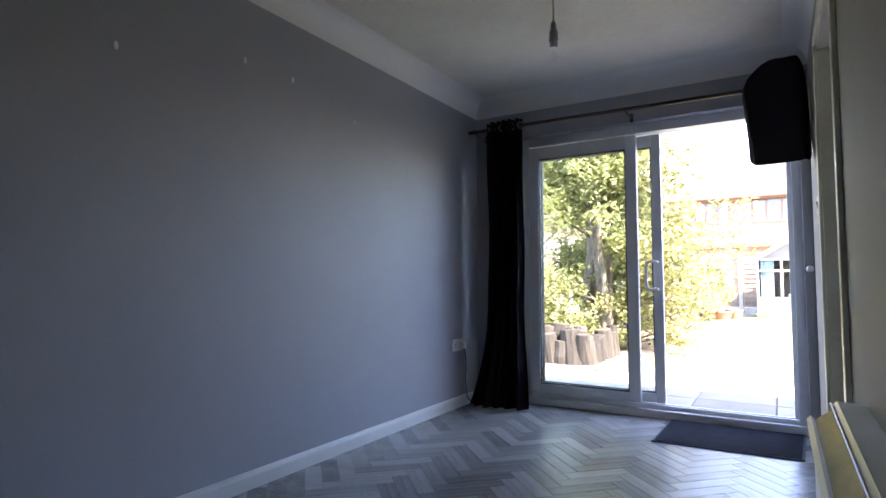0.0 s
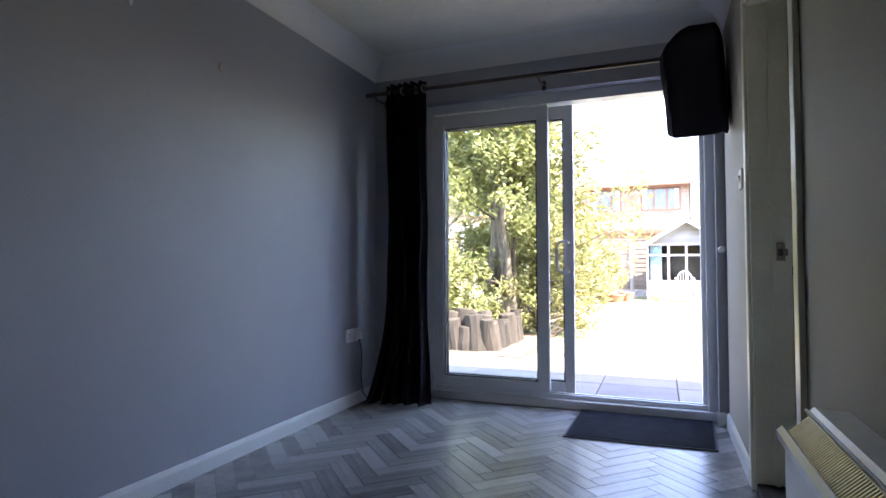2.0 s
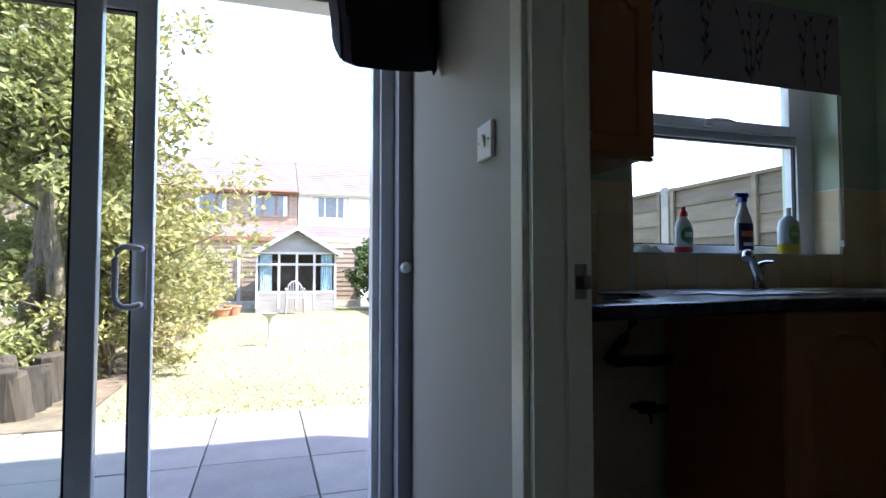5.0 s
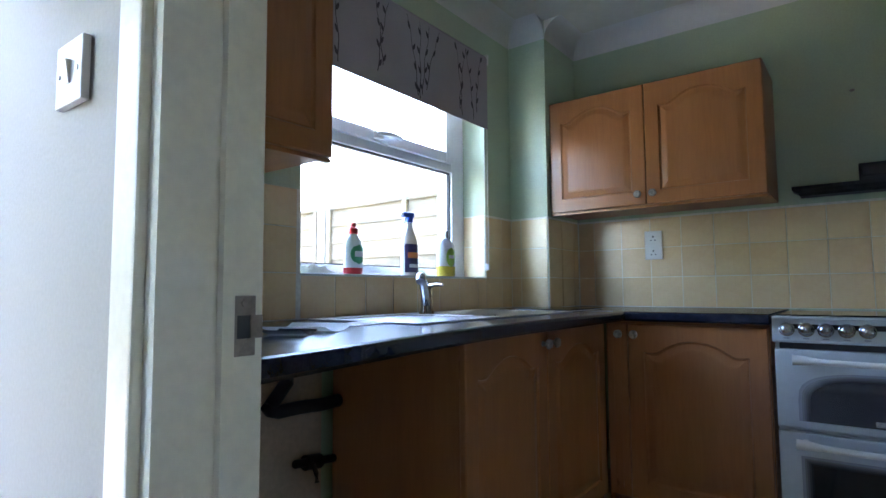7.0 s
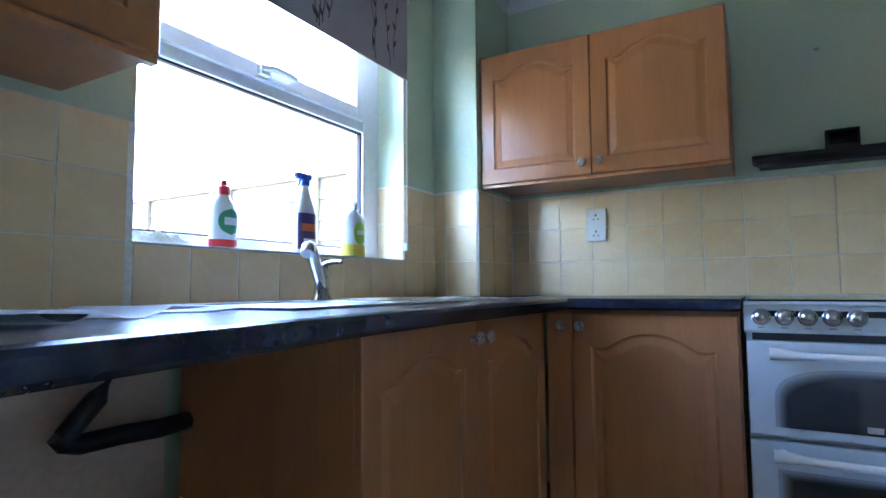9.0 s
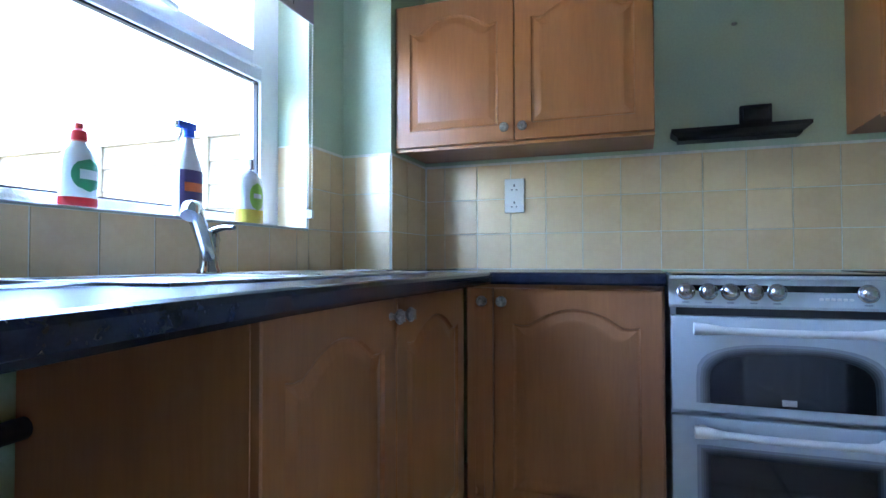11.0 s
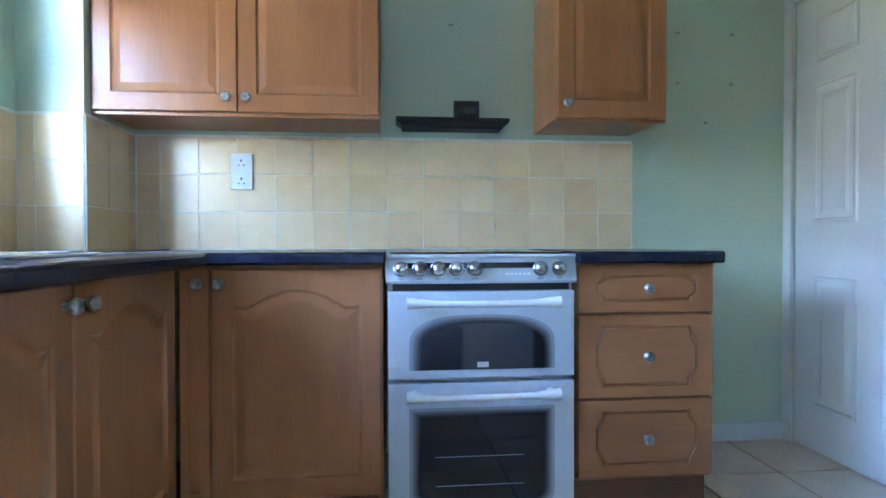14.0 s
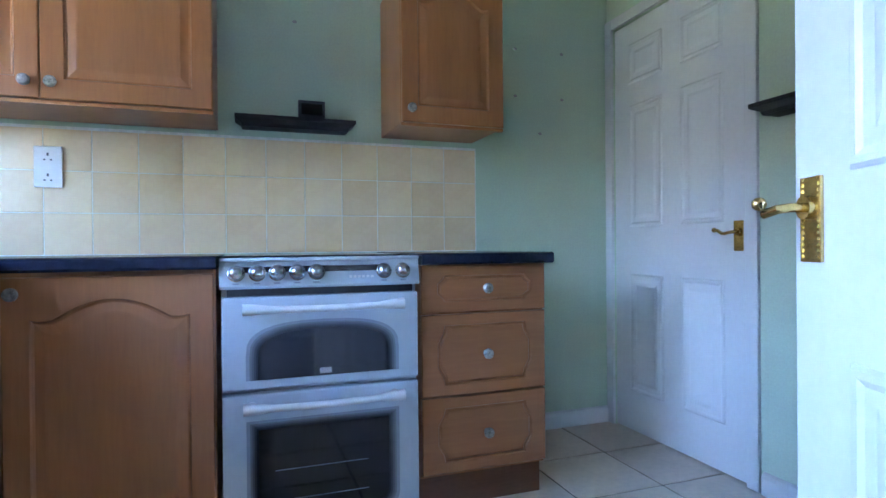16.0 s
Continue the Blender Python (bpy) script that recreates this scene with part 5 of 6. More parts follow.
# ---- garden ----
GZ = -0.12
structure("ground", B(-150, 150, OUT, 400, GZ - 0.3, GZ - 0.02), M_LAWN, "sunlit garden ground")
structure("lawn", B(-1.45, 3.3, 7.05, 19.5, GZ - 0.03, GZ), M_LAWN, "sunlit yellow-green lawn")
rng = random.Random(7)
bm = bmesh.new()
verts, faces = [], []
for k in range(20000):
    y = 7.1 + 12.3 * rng.random() ** 1.4
    x = rng.uniform(-1.43, 3.28)
    h, a = rng.uniform(0.010, 0.026), rng.uniform(0, math.pi)
    dx, dy = 0.006 * math.cos(a), 0.006 * math.sin(a)
    lx, ly = rng.uniform(-0.02, 0.02), rng.uniform(-0.02, 0.02)
    i = len(verts)
    verts += [(x - dx, y - dy, GZ), (x + dx, y + dy, GZ), (x + lx, y + ly, GZ + h)]
    faces.append((i, i + 1, i + 2))
me = bpy.data.meshes.new("grass")
me.from_pydata(verts, [], faces)
me.materials.append(M_GRASS)
bm.free()
tagged(new("grass", me), "short sunlit grass blades", "grass", kind="stuff")
structure("flower_bed", B(-6.5, -1.45, 6.95, 19.5, GZ - 0.03, GZ + 0.02), M_SOIL, "dry soil bed under the shrubs")
patio_bed = structure("patio_paving", B(-6.5, 3.3, OUT, 7.05, GZ - 0.04, GZ - 0.012), M_JOINT, "grey paved patio")
structure("threshold", B(PX0, PX1, FY1, OUT + 0.03, -0.1, 0.03), M_CONC, "concrete door threshold outside")


def leaf_cloud(rng, centres, count, size, squash=0.8):
    """Many small leaves scattered in clumps round the centres (x, y, z, radius)."""
    verts, faces = [], []
    for k in range(count):
        cx, cy, cz, r = centres[rng.randrange(len(centres))]
        d = Vector((rng.gauss(0, 1), rng.gauss(0, 1), rng.gauss(0, squash)))
        d = d.normalized() * r * rng.random() ** 0.45
        p = Vector((cx, cy, cz)) + d
        q = Euler((rng.uniform(0, 6.28), rng.uniform(-0.9, 0.9), rng.uniform(0, 6.28))).to_matrix()
        s = size * rng.uniform(0.55, 1.25)
        i = len(verts)
        for u, v in ((-1, 0), (-0.2, -0.42), (1, 0), (-0.2, 0.42)):
            verts.append(p + q @ Vector((u * s, v * s, 0.12 * s * (1 - u * u))))
        faces.append((i, i + 1, i + 2, i + 3))
    return verts, faces


def crown(name, parent, rng, centres, count, size, material):
    v, f = leaf_cloud(rng, centres, count, size)
    me = bpy.data.meshes.new(name)
    me.from_pydata(v, [], f)
    me.materials.append(material)
    ob = new(name, me)
    join(ob, parent)
    return ob


def tree(name, at, label, seed, height, spread, stems, count, size, material, low=0.25, group="garden shrubs and trees", blossom=0):
    rng = random.Random(seed)
    t = thing(name, at, label, "tree" if "tree" in name else "shrub", group)
    base = Vector(at)
    centres, twigs = [], bmesh.new()
    for s in range(stems):
        a = rng.uniform(0, 6.28)
        lean = Vector((math.cos(a), math.sin(a), 0)) * spread * rng.uniform(0.1, 0.35)
        pts = [base + lean * (k / 6) + Vector((rng.gauss(0, 0.03), rng.gauss(0, 0.03), height * 0.8 * k / 6 - (0.05 if k == 0 else 0))) for k in range(7)]
        part("trunk" if s == 0 else "stem", tube(pts, 0.09 * height / 4 * (1 if s == 0 else 0.6), 9, 0.012), M_BARK, t, smooth=True)
        for b in range(11):
            k = rng.uniform(low, 1.0)
            p = pts[min(5, int(k * 6))].lerp(pts[min(6, int(k * 6) + 1)], (k * 6) % 1)
            a = rng.uniform(0, 6.28)
            out = Vector((math.cos(a), math.sin(a), rng.uniform(-0.05, 0.55))) * spread * rng.uniform(0.45, 1.0) * (1.15 - 0.5 * k)
            e = p + out
            mid = p.lerp(e, 0.5) + Vector((0, 0, rng.uniform(0.0, 0.15)))
            lm = tube([p, mid, e], 0.022, 6, 0.005)
            mp_ = {v: twigs.verts.new(v.co) for v in lm.verts}
            for f in lm.faces:
                twigs.faces.new([mp_[v] for v in f.verts])
            lm.free()
            for q in range(4):
                c = mid.lerp(e, q / 3) + Vector((rng.gauss(0, 0.14), rng.gauss(0, 0.14), rng.gauss(0, 0.12)))
                centres.append((c.x, c.y, max(c.z, base.z + 0.15), spread * rng.uniform(0.12, 0.26)))
    part("branchwork", twigs, M_BARK, t, "thin spreading limbs")
    crown("crown", t, rng, centres, count, size, material)
    if blossom:
        crown("blossom", t, rng, [centres[rng.randrange(len(centres))][:3] + (0.10,) for _ in range(14)], blossom, size * 0.6, M_BLOSSOM)
    return t


tree("garden_tree", (-2.5, 9.3, GZ), "airy light green tree with a slim grey trunk beside the patio", 3, 5.4, 1.9, 3, 17000, 0.058, M_LEAF_A, 0.12)
tree("garden_tree", (-4.2, 10.6, GZ), "tall yellow-green tree behind the log border", 4, 6.2, 2.2, 3, 14000, 0.066, M_LEAF_B, 0.15)
tree("garden_tree", (-2.0, 8.7, GZ), "slender tree whose open branches hang over the lawn", 12, 4.6, 1.35, 3, 6500, 0.05, M_LEAF_A, 0.5)
tree("garden_tree", (-2.15, 10.9, GZ), "young tree with open arching branches over the lawn", 11, 4.2, 1.25, 2, 6500, 0.055, M_LEAF_A, 0.25)
tree("shrub", (-2.0, 13.0, GZ), "rounded bright green shrub with white flowers beside the lawn", 21, 1.9, 1.1, 4, 8000, 0.055, M_LEAF_B, 0.05, blossom=500)
tree("shrub", (-1.75, 9.2, GZ), "low flowering shrub beside the lawn", 22, 1.7, 0.85, 4, 8000, 0.042, M_LEAF_B, 0.05, blossom=420)
tree("shrub", (-1.7, 16.6, GZ), "green garden shrub near the summer house", 23, 1.7, 0.9, 4, 5000, 0.06, M_LEAF_A, 0.05)
tree("shrub", (-3.1, 8.0, GZ), "dense low shrub behind the logs", 24, 1.6, 1.0, 4, 6000, 0.05, M_LEAF_A, 0.05)
tree("shrub", (2.75, 18.6, GZ), "dark green climber beside the summer house", 25, 2.2, 0.75, 3, 4500, 0.07, M_LEAF_C, 0.05)

# log border
rng = random.Random(31)
for i in range(24):
    if i < 9:
        x, y = -2.95 + i * 0.125, 7.16 + 0.02 * i
    elif i < 16:
        x, y = -1.92 + 0.015 * (i - 9), 7.42 + 0.17 * (i - 9)
    else:
        x, y = -2.85 + (i - 16) * 0.13, 7.42 + rng.uniform(-0.03, 0.05)
    x, y = x + rng.uniform(-0.015, 0.015), y + rng.uniform(-0.03, 0.03)
    h, r = rng.uniform(0.27, 0.42) if i < 16 else rng.uniform(0.38, 0.54), rng.uniform(0.075, 0.135)
    lg = thing("log_stump", (x, y, GZ), "weathered upright log in the bed edging", "log", "log border stumps")
    prof = [(0.001, -0.03), (r * 1.06, -0.03), (r * 1.02, h * 0.3), (r * 0.98, h * 0.7), (r * 0.97, h - 0.012), (r * 0.92, h), (0.001, h + 0.004)]
    bm = lathe(prof, 11, 1, rng.uniform(0.85, 1.1))
    for v in bm.verts:
        v.co.x += 0.016 * noise.noise(v.co * 9 + Vector((i * 3, 0, 0)))
        v.co.y += 0.016 * noise.noise(v.co * 9 + Vector((0, i * 3, 5)))
    part("log", bm, M_LOG, lg, m=Matrix.Translation((x, y, GZ + 0.02)) @ Matrix.Rotation(rng.uniform(-0.16, 0.16), 4, 'X') @ Matrix.Rotation(rng.uniform(-0.16, 0.16), 4, 'Y'))


# fence down the side and across the end of the garden
def fence_run(name, label, p, q, post_gap, height, z0=GZ):
    p, q = Vector((*p, 0)), Vector((*q, 0))
    L = (q - p).length
    ang_ = math.atan2((q - p).y, (q - p).x)
    fm = Matrix.Translation((p.x, p.y, z0)) @ Matrix.Rotation(ang_, 4, 'Z')
    f = new(name)
    f.matrix_basis = fm
    tagged(f, label, "fence")
    rg = random.Random(name + label)
    k = 0
    while k * post_gap < L:
        u = k * post_gap
        part("post", B(u - 0.05, u + 0.05, -0.05, 0.05, -0.05, height + 0.02, 0.008), M_CONC, f, m=fm)
        if u + post_gap <= L + 0.01:
            a, b = u + 0.052, u + post_gap - 0.052
            part("gravel_board", B(a, b, -0.02, 0.02, 0.0, 0.2), M_CONC, f, m=fm)
            part("capping", B(a, b, -0.03, 0.03, height - 0.03, height, 0.004), M_FENCE, f, m=fm)
            n = 11
            for j in range(n):
                z = 0.205 + j * (height - 0.24) / n
                hh = (height - 0.24) / n + 0.025
                bm = bmesh.new()
                wob = rg.uniform(-0.006, 0.006)
                loft(bm, [[(a, -0.02, z + wob), (b, -0.02, z - wob), (b, -0.008, z - wob), (a, -0.008, z + wob)], [(a, 0.0, z + hh + wob * 0.5), (b, 0.0, z + hh - wob * 0.5), (b, 0.008, z + hh - wob * 0.5), (a, 0.008, z + hh + wob * 0.5)]])
                part("board", bm, M_FENCE, f, m=fm)
            for ub in (a + 0.02, (a + b) / 2, b - 0.06):
                part("batten", B(ub, ub + 0.04, -0.045, -0.021, 0.205, height - 0.031), M_FENCE, f, m=fm)
        k += 1


fence_run("fence", "weathered overlap fence panels between concrete posts", (3.45, 20.6), (3.45, 4.85), 1.965, 1.87)
fence_run("fence", "weathered fence at the end of the garden", (-6.5, 20.7), (3.4, 20.7), 1.85, 1.9)
fence_run("fence", "weathered fence behind the trees", (-6.6, 4.9), (-6.6, 20.6), 1.85, 1.9)


# summer house
def summer_house():
    x0, x1, y0, y1 = -0.42, 1.72, 18.3, 20.2
    h = thing("summer_house", ((x0 + x1) / 2, y0, GZ), "pale painted timber summer house with a gabled felt roof", "summer house")
    cx = (x0 + x1) / 2
    eave, ridge = 1.54, 2.14
    part("floor_board", B(x0, x1, y0, y1, GZ, GZ + 0.1), M_SHED, h)
    for j in range(14):
        z = GZ + 0.1 + j * 0.118
        for nm, q in (("side_board", (x0, x0 + 0.025, y0, y1)), ("side_board", (x1 - 0.025, x1, y0, y1)), ("back_board", (x0 + 0.026, x1 - 0.026, y1 - 0.025, y1))):
            part(nm, B(*q, z, z + 0.113), M_SHED, h)
        if j < 4:
            for q in ((x0 + 0.026, cx - 0.46, y0, y0 + 0.03), (cx + 0.46, x1 - 0.026, y0, y0 + 0.03)):
                part("front_board", B(*q, z, z + 0.113, 0.004), M_SHED, h)
    def gable(y):
        for j in range(6):
            z = eave + j * 0.118
            t = (z + 0.05 - eave) / (ridge - eave)
            hw = (x1 - x0) / 2 * (1 - t)
            if hw > 0.08:
                part("gable_board", B(cx - hw, cx + hw, y, y + 0.025, z, z + 0.113), M_SHED, h)
    gable(y0)
    gable(y1 - 0.03)
    for s_ in (-1, 1):
        bm = bmesh.new()
        e = Vector((cx + s_ * ((x1 - x0) / 2 + 0.14), 0, eave - 0.09))
        r = Vector((cx, 0, ridge + 0.03))
        loft(bm, [[(e.x, yy, e.z), (r.x, yy, r.z), (r.x, yy, r.z + 0.04), (e.x, yy, e.z + 0.04)] for yy in (y0 - 0.25, y1 + 0.08)])
        part("roof_slope", bm, M_FELT, h, "grey felt")
        bm = bmesh.new()
        loft(bm, [[(e.x, yy, e.z - 0.08), (r.x, yy, r.z - 0.05), (r.x, yy, r.z + 0.05), (e.x, yy, e.z + 0.05)] for yy in (y0 - 0.28, y0 - 0.252)])
        part("bargeboard", bm, M_SHEDW, h, "white bargeboard")
    for x in (x0, cx - 0.5, cx - 0.03, cx + 0.44, x1 - 0.06):
        part("post", B(x, x + 0.06, y0 - 0.012, y0 + 0.05, GZ + 0.1, eave), M_SHEDW, h)
    for z in (0.40, 1.16, eave - 0.07):
        part("rail", B(x0 + 0.06, x1 - 0.06, y0 - 0.006, y0 + 0.045, z, z + 0.06), M_SHEDW, h)
    for a, b in ((x0 + 0.06, cx - 0.5), (cx + 0.5, x1 - 0.06)):
        for z0_, z1_ in ((0.46, 1.16), (1.22, eave - 0.07)):
            p_ = part("pane", B(a, b, y0 + 0.02, y0 + 0.024, z0_, z1_), M_GLASS, h)
            p_.visible_shadow = False
    for a, b in ((cx - 0.44, cx - 0.03), (cx + 0.03, cx + 0.44)):
        for z0_, z1_ in ((0.46, 1.16), (1.22, eave - 0.07)):
            p_ = part("pane", B(a, b, y0 + 0.02, y0 + 0.024, z0_, z1_), M_GLASS, h)
            p_.visible_shadow = False
        part("door_panel", B(a, b, y0 + 0.0, y0 + 0.03, GZ + 0.1, 0.40), M_SHED, h)
    # dark sheet added behind the panes to give the inside its shade
    part("shade_sheet", B(x0 + 0.03, x1 - 0.03, y0 + 0.7, y0 + 0.72, GZ + 0.1, eave), M_SHEDSHADE, h, "dark sheet standing in for the shade inside")
    for a, b in ((x0 + 0.10, x0 + 0.42), (x1 - 0.42, x1 - 0.10)):
        bm = bmesh.new()
        g = [[bm.verts.new((a + (b - a) * i / 24, y0 + 0.09 + 0.025 * math.sin(i * 1.6), z)) for i in range(25)] for z in (0.44, 0.9, 1.46)]
        for j in range(2):
            for i in range(24):
                bm.faces.new((g[j][i], g[j][i + 1], g[j + 1][i + 1], g[j + 1][i]))
        part("curtain", bm, M_BLUECURT, h, "pale blue curtain", smooth=True)


summer_house()


def garden_chair(at, label):
    c = thing("garden_chair", at, label, "chair")
    x, y, z = at
    part("seat", B(x - 0.24, x + 0.24, y - 0.22, y + 0.22, z + 0.40, z + 0.43, 0.01), M_CHAIR, c)
    for dx in (-0.22, 0.22):
        for dy in (-0.2, 0.2):
            part("leg", tube([(x + dx, y + dy, z + 0.41), (x + dx * 1.1, y + dy * 1.15, z)], 0.02, 8), M_CHAIR, c)
        part("armrest", tube([(x + dx, y - 0.2, z + 0.40), (x + dx * 1.1, y - 0.22, z + 0.64), (x + dx * 1.1, y + 0.1, z + 0.66), (x + dx, y + 0.22, z + 0.66)], 0.02, 8), M_CHAIR, c)
    part("back_rim", tube([Vector((x, y + 0.22, z + 0.45)) + Vector((0.23 * math.cos(t), 0.05 * math.sin(t), 0.40 * math.sin(t))) for t in [math.pi * k / 12 for k in range(13)]], 0.022, 8), M_CHAIR, c)
    for k in range(6):
        xx = x - 0.16 + 0.064 * k
        part("back_slat", tube([(xx, y + 0.22, z + 0.43), (xx, y + 0.26, z + 0.45 + 0.36 * math.sqrt(1 - ((xx - x) / 0.24) ** 2))], 0.012, 6), M_CHAIR, c)


garden_chair((0.58, 17.75, GZ), "grey resin garden armchair before the summer house")
bb = thing("bird_bath", (-0.10, 11.2, GZ), "small pale stone bird bath on the lawn", "bird bath")
part("pedestal", lathe([(0.001, 0), (0.06, 0), (0.055, 0.03), (0.022, 0.07), (0.018, 0.3), (0.035, 0.42), (0.001, 0.43)], 14), M_CONC, bb, m=Matrix.Translation((-0.10, 11.2, GZ)), smooth=True)
part("bowl", lathe([(0.001, 0.42), (0.04, 0.42), (0.10, 0.46), (0.115, 0.49), (0.09, 0.48), (0.001, 0.455)], 18), M_CONC, bb, m=Matrix.Translation((-0.10, 11.2, GZ)), smooth=True)
for i, (x, y, r, hh) in enumerate(((-1.25, 17.3, 0.30, 0.22), (-0.95, 17.6, 0.22, 0.26), (-1.55, 17.0, 0.18, 0.2))):
    p_ = thing("plant_pot", (x, y, GZ), "terracotta planter beside the lawn", "plant pot", "terracotta pots")
    part("pot", lathe([(0.001, 0), (r * 0.7, 0), (r * 0.95, hh * 0.85), (r, hh * 0.86), (r, hh), (r * 0.9, hh), (r * 0.86, hh * 0.8), (0.001, hh * 0.78)], 18), M_TERRA, p_, m=Matrix.Translation((x, y, GZ)), smooth=True)


# houses across the gardens
def terrace(name, label, x0, x1, y0, wall_mat, win_mat, wins, brick):
    h = thing(name, ((x0 + x1) / 2, y0, GZ), label, "house", "terraced houses beyond the garden")
    eave, ridge = 5.15, 7.3
    part("wall", B(x0, x1, y0, y0 + 7, GZ, eave), M_MORTAR if brick else wall_mat, h)
    if brick:
        verts, faces = [], []
        row, z = 0, 3.3
        while z < eave - 0.05:
            x = x0 + (0.0 if row % 2 else 0.115)
            while x < x1 - 0.1:
                if not any(a - 0.1 < x + 0.1 < b + 0.1 and c - 0.05 < z + 0.03 < d + 0.05 for a, b, c, d in wins):
                    i = len(verts)
                    X, Z, Y = min(x + 0.215, x1), z + 0.065, y0 - 0.008
                    verts += [(x, Y, z), (X, Y, z), (X, Y, Z), (x, Y, Z), (x, y0, z), (X, y0, z), (X, y0, Z), (x, y0, Z)]
                    faces += [(i, i + 1, i + 2, i + 3), (i, i + 4, i + 5, i + 1), (i + 3, i + 2, i + 6, i + 7), (i, i + 3, i + 7, i + 4), (i + 1, i + 5, i + 6, i + 2)]
                x += 0.225
            z += 0.075
            row += 1
        me = bpy.data.meshes.new("brickwork")
        me.from_pydata(verts, [], faces)
        me.materials.append(M_BRICK)
        tagged(join(new("brickwork", me), h), "buff and red bricks", kind="stuff")
    n = 16
    for k in range(n):
        bm = bmesh.new()
        t0, t1 = k / n, (k + 1.15) / n
        ya, yb = y0 - 0.35 + 3.85 * t0, y0 - 0.35 + 3.85 * t1
        za, zb = eave - 0.08 + (ridge - eave + 0.08) * t0, eave - 0.08 + (ridge - eave + 0.08) * t1
        loft(bm, [[(xx, ya, za), (xx, yb, zb), (xx, yb, zb + 0.03), (xx, ya, za + 0.055)] for xx in (x0 - 0.05, x1 + 0.05)])
        part("roof_course", bm, M_ROOF, h)
    part("rear_roof", loft(bmesh.new(), [[(xx, y0 + 3.5, ridge), (xx, y0 + 7.3, eave), (xx, y0 + 7.3, eave - 0.1), (xx, y0 + 3.5, ridge - 0.1)] for xx in (x0 - 0.05, x1 + 0.05)]), M_ROOF, h)
    part("gutter", tube([(x0, y0 - 0.36, eave - 0.1), (x1, y0 - 0.36, eave - 0.1)], 0.06, 8), M_BROWNF if brick else M_SHEDW, h)
    part("fascia", B(x0, x1, y0 - 0.30, y0 - 0.27, eave - 0.22, eave - 0.05), M_BROWNF if brick else M_SHEDW, h)
    for k in range(7):
        bm = bmesh.new()
        t0, t1 = k / 7, (k + 1.15) / 7
        loft(bm, [[(xx, y0 - 2.2 + 2.2 * t0, 2.6 + 0.75 * t0), (xx, y0 - 2.2 + 2.2 * t1, 2.6 + 0.75 * t1), (xx, y0 - 2.2 + 2.2 * t1, 2.63 + 0.75 * t1), (xx, y0 - 2.2 + 2.2 * t0, 2.65 + 0.75 * t0)] for xx in (x0, x1)])
        part("lean_to_course", bm, M_ROOF, h)
    part("lean_to_wall", B(x0, x1, y0 - 1.95, y0 - 0.001, GZ, 2.6), M_BRICK if brick else wall_mat, h)
    part("lean_to_fascia", B(x0, x1, y0 - 2.24, y0 - 2.2, 2.45, 2.63), M_BROWNF if brick else M_SHEDW, h)
    for a, b, c, d in wins:
        w = part("window", B(a, b, y0 - 0.03, y0 + 0.02, c, d), M_DARKGLASS, h)
        bm = bmesh.new()
        for q in ((a, a + 0.08, c, d), (b - 0.08, b, c, d), (a + 0.08, b - 0.08, c, c + 0.08), (a + 0.08, b - 0.08, d - 0.08, d), ((2 * a + b) / 3 - 0.04, (2 * a + b) / 3 + 0.04, c + 0.08, d - 0.08), ((a + 2 * b) / 3 - 0.04, (a + 2 * b) / 3 + 0.04, c + 0.08, d - 0.08)):
            box(bm, q[0], q[1], y0 - 0.07, y0 - 0.031, q[2], q[3])
        part("frame", bm, win_mat, w)
        for e0, e1 in ((a + 0.1, a + 0.3), (b - 0.3, b - 0.1)):
            part("curtain", B(e0, e1, y0 - 0.036, y0 - 0.0305, c + 0.09, d - 0.09), M_SHEDW, w)


terrace("terraced_house", "buff brick terraced house with brown window frames", -5.2, 1.35, 32.0, M_BRICK, M_BROWNF, ((-3.6, -1.95, 3.75, 4.95), (-1.0, 0.95, 3.75, 4.95)), True)
terrace("terraced_house", "white rendered terraced house with white windows", 1.4, 8.5, 32.0, M_RENDER, M_SHEDW, ((2.1, 4.0, 3.75, 4.95), (5.2, 7.0, 3.75, 4.95)), False)
terrace("terraced_house", "further buff brick terraced house behind the trees", -12.0, -5.25, 32.0, M_BRICK, M_BROWNF, ((-10.6, -8.9, 3.75, 4.95), (-8.0, -6.2, 3.75, 4.95)), False)


# ---- pieces of floors, walls and paving ----
def piece_mesh(name, w, d, h, material, e=0.0015):
    """A flat piece with eased edges, w by d, top at h; origin in its middle."""
    def r(i, z):
        return [(-w / 2 + i, -d / 2 + i, z), (w / 2 - i, -d / 2 + i, z), (w / 2 - i, d / 2 - i, z), (-w / 2 + i, d / 2 - i, z)]
    bm = loft(bmesh.new(), [r(0, 0), r(0, h - e), r(e, h)])
    me = bpy.data.meshes.new(name)
    bmesh.ops.recalc_face_normals(bm, faces=bm.faces)
    bm.to_mesh(me)
    bm.free()
    me.materials.append(material)
    return me


def place(name, me, m, parent):
    ob = new(name, me)
    ob.matrix_basis = m
    ob.parent = parent
    ob.matrix_parent_inverse = parent.matrix_basis.inverted()
    return ob


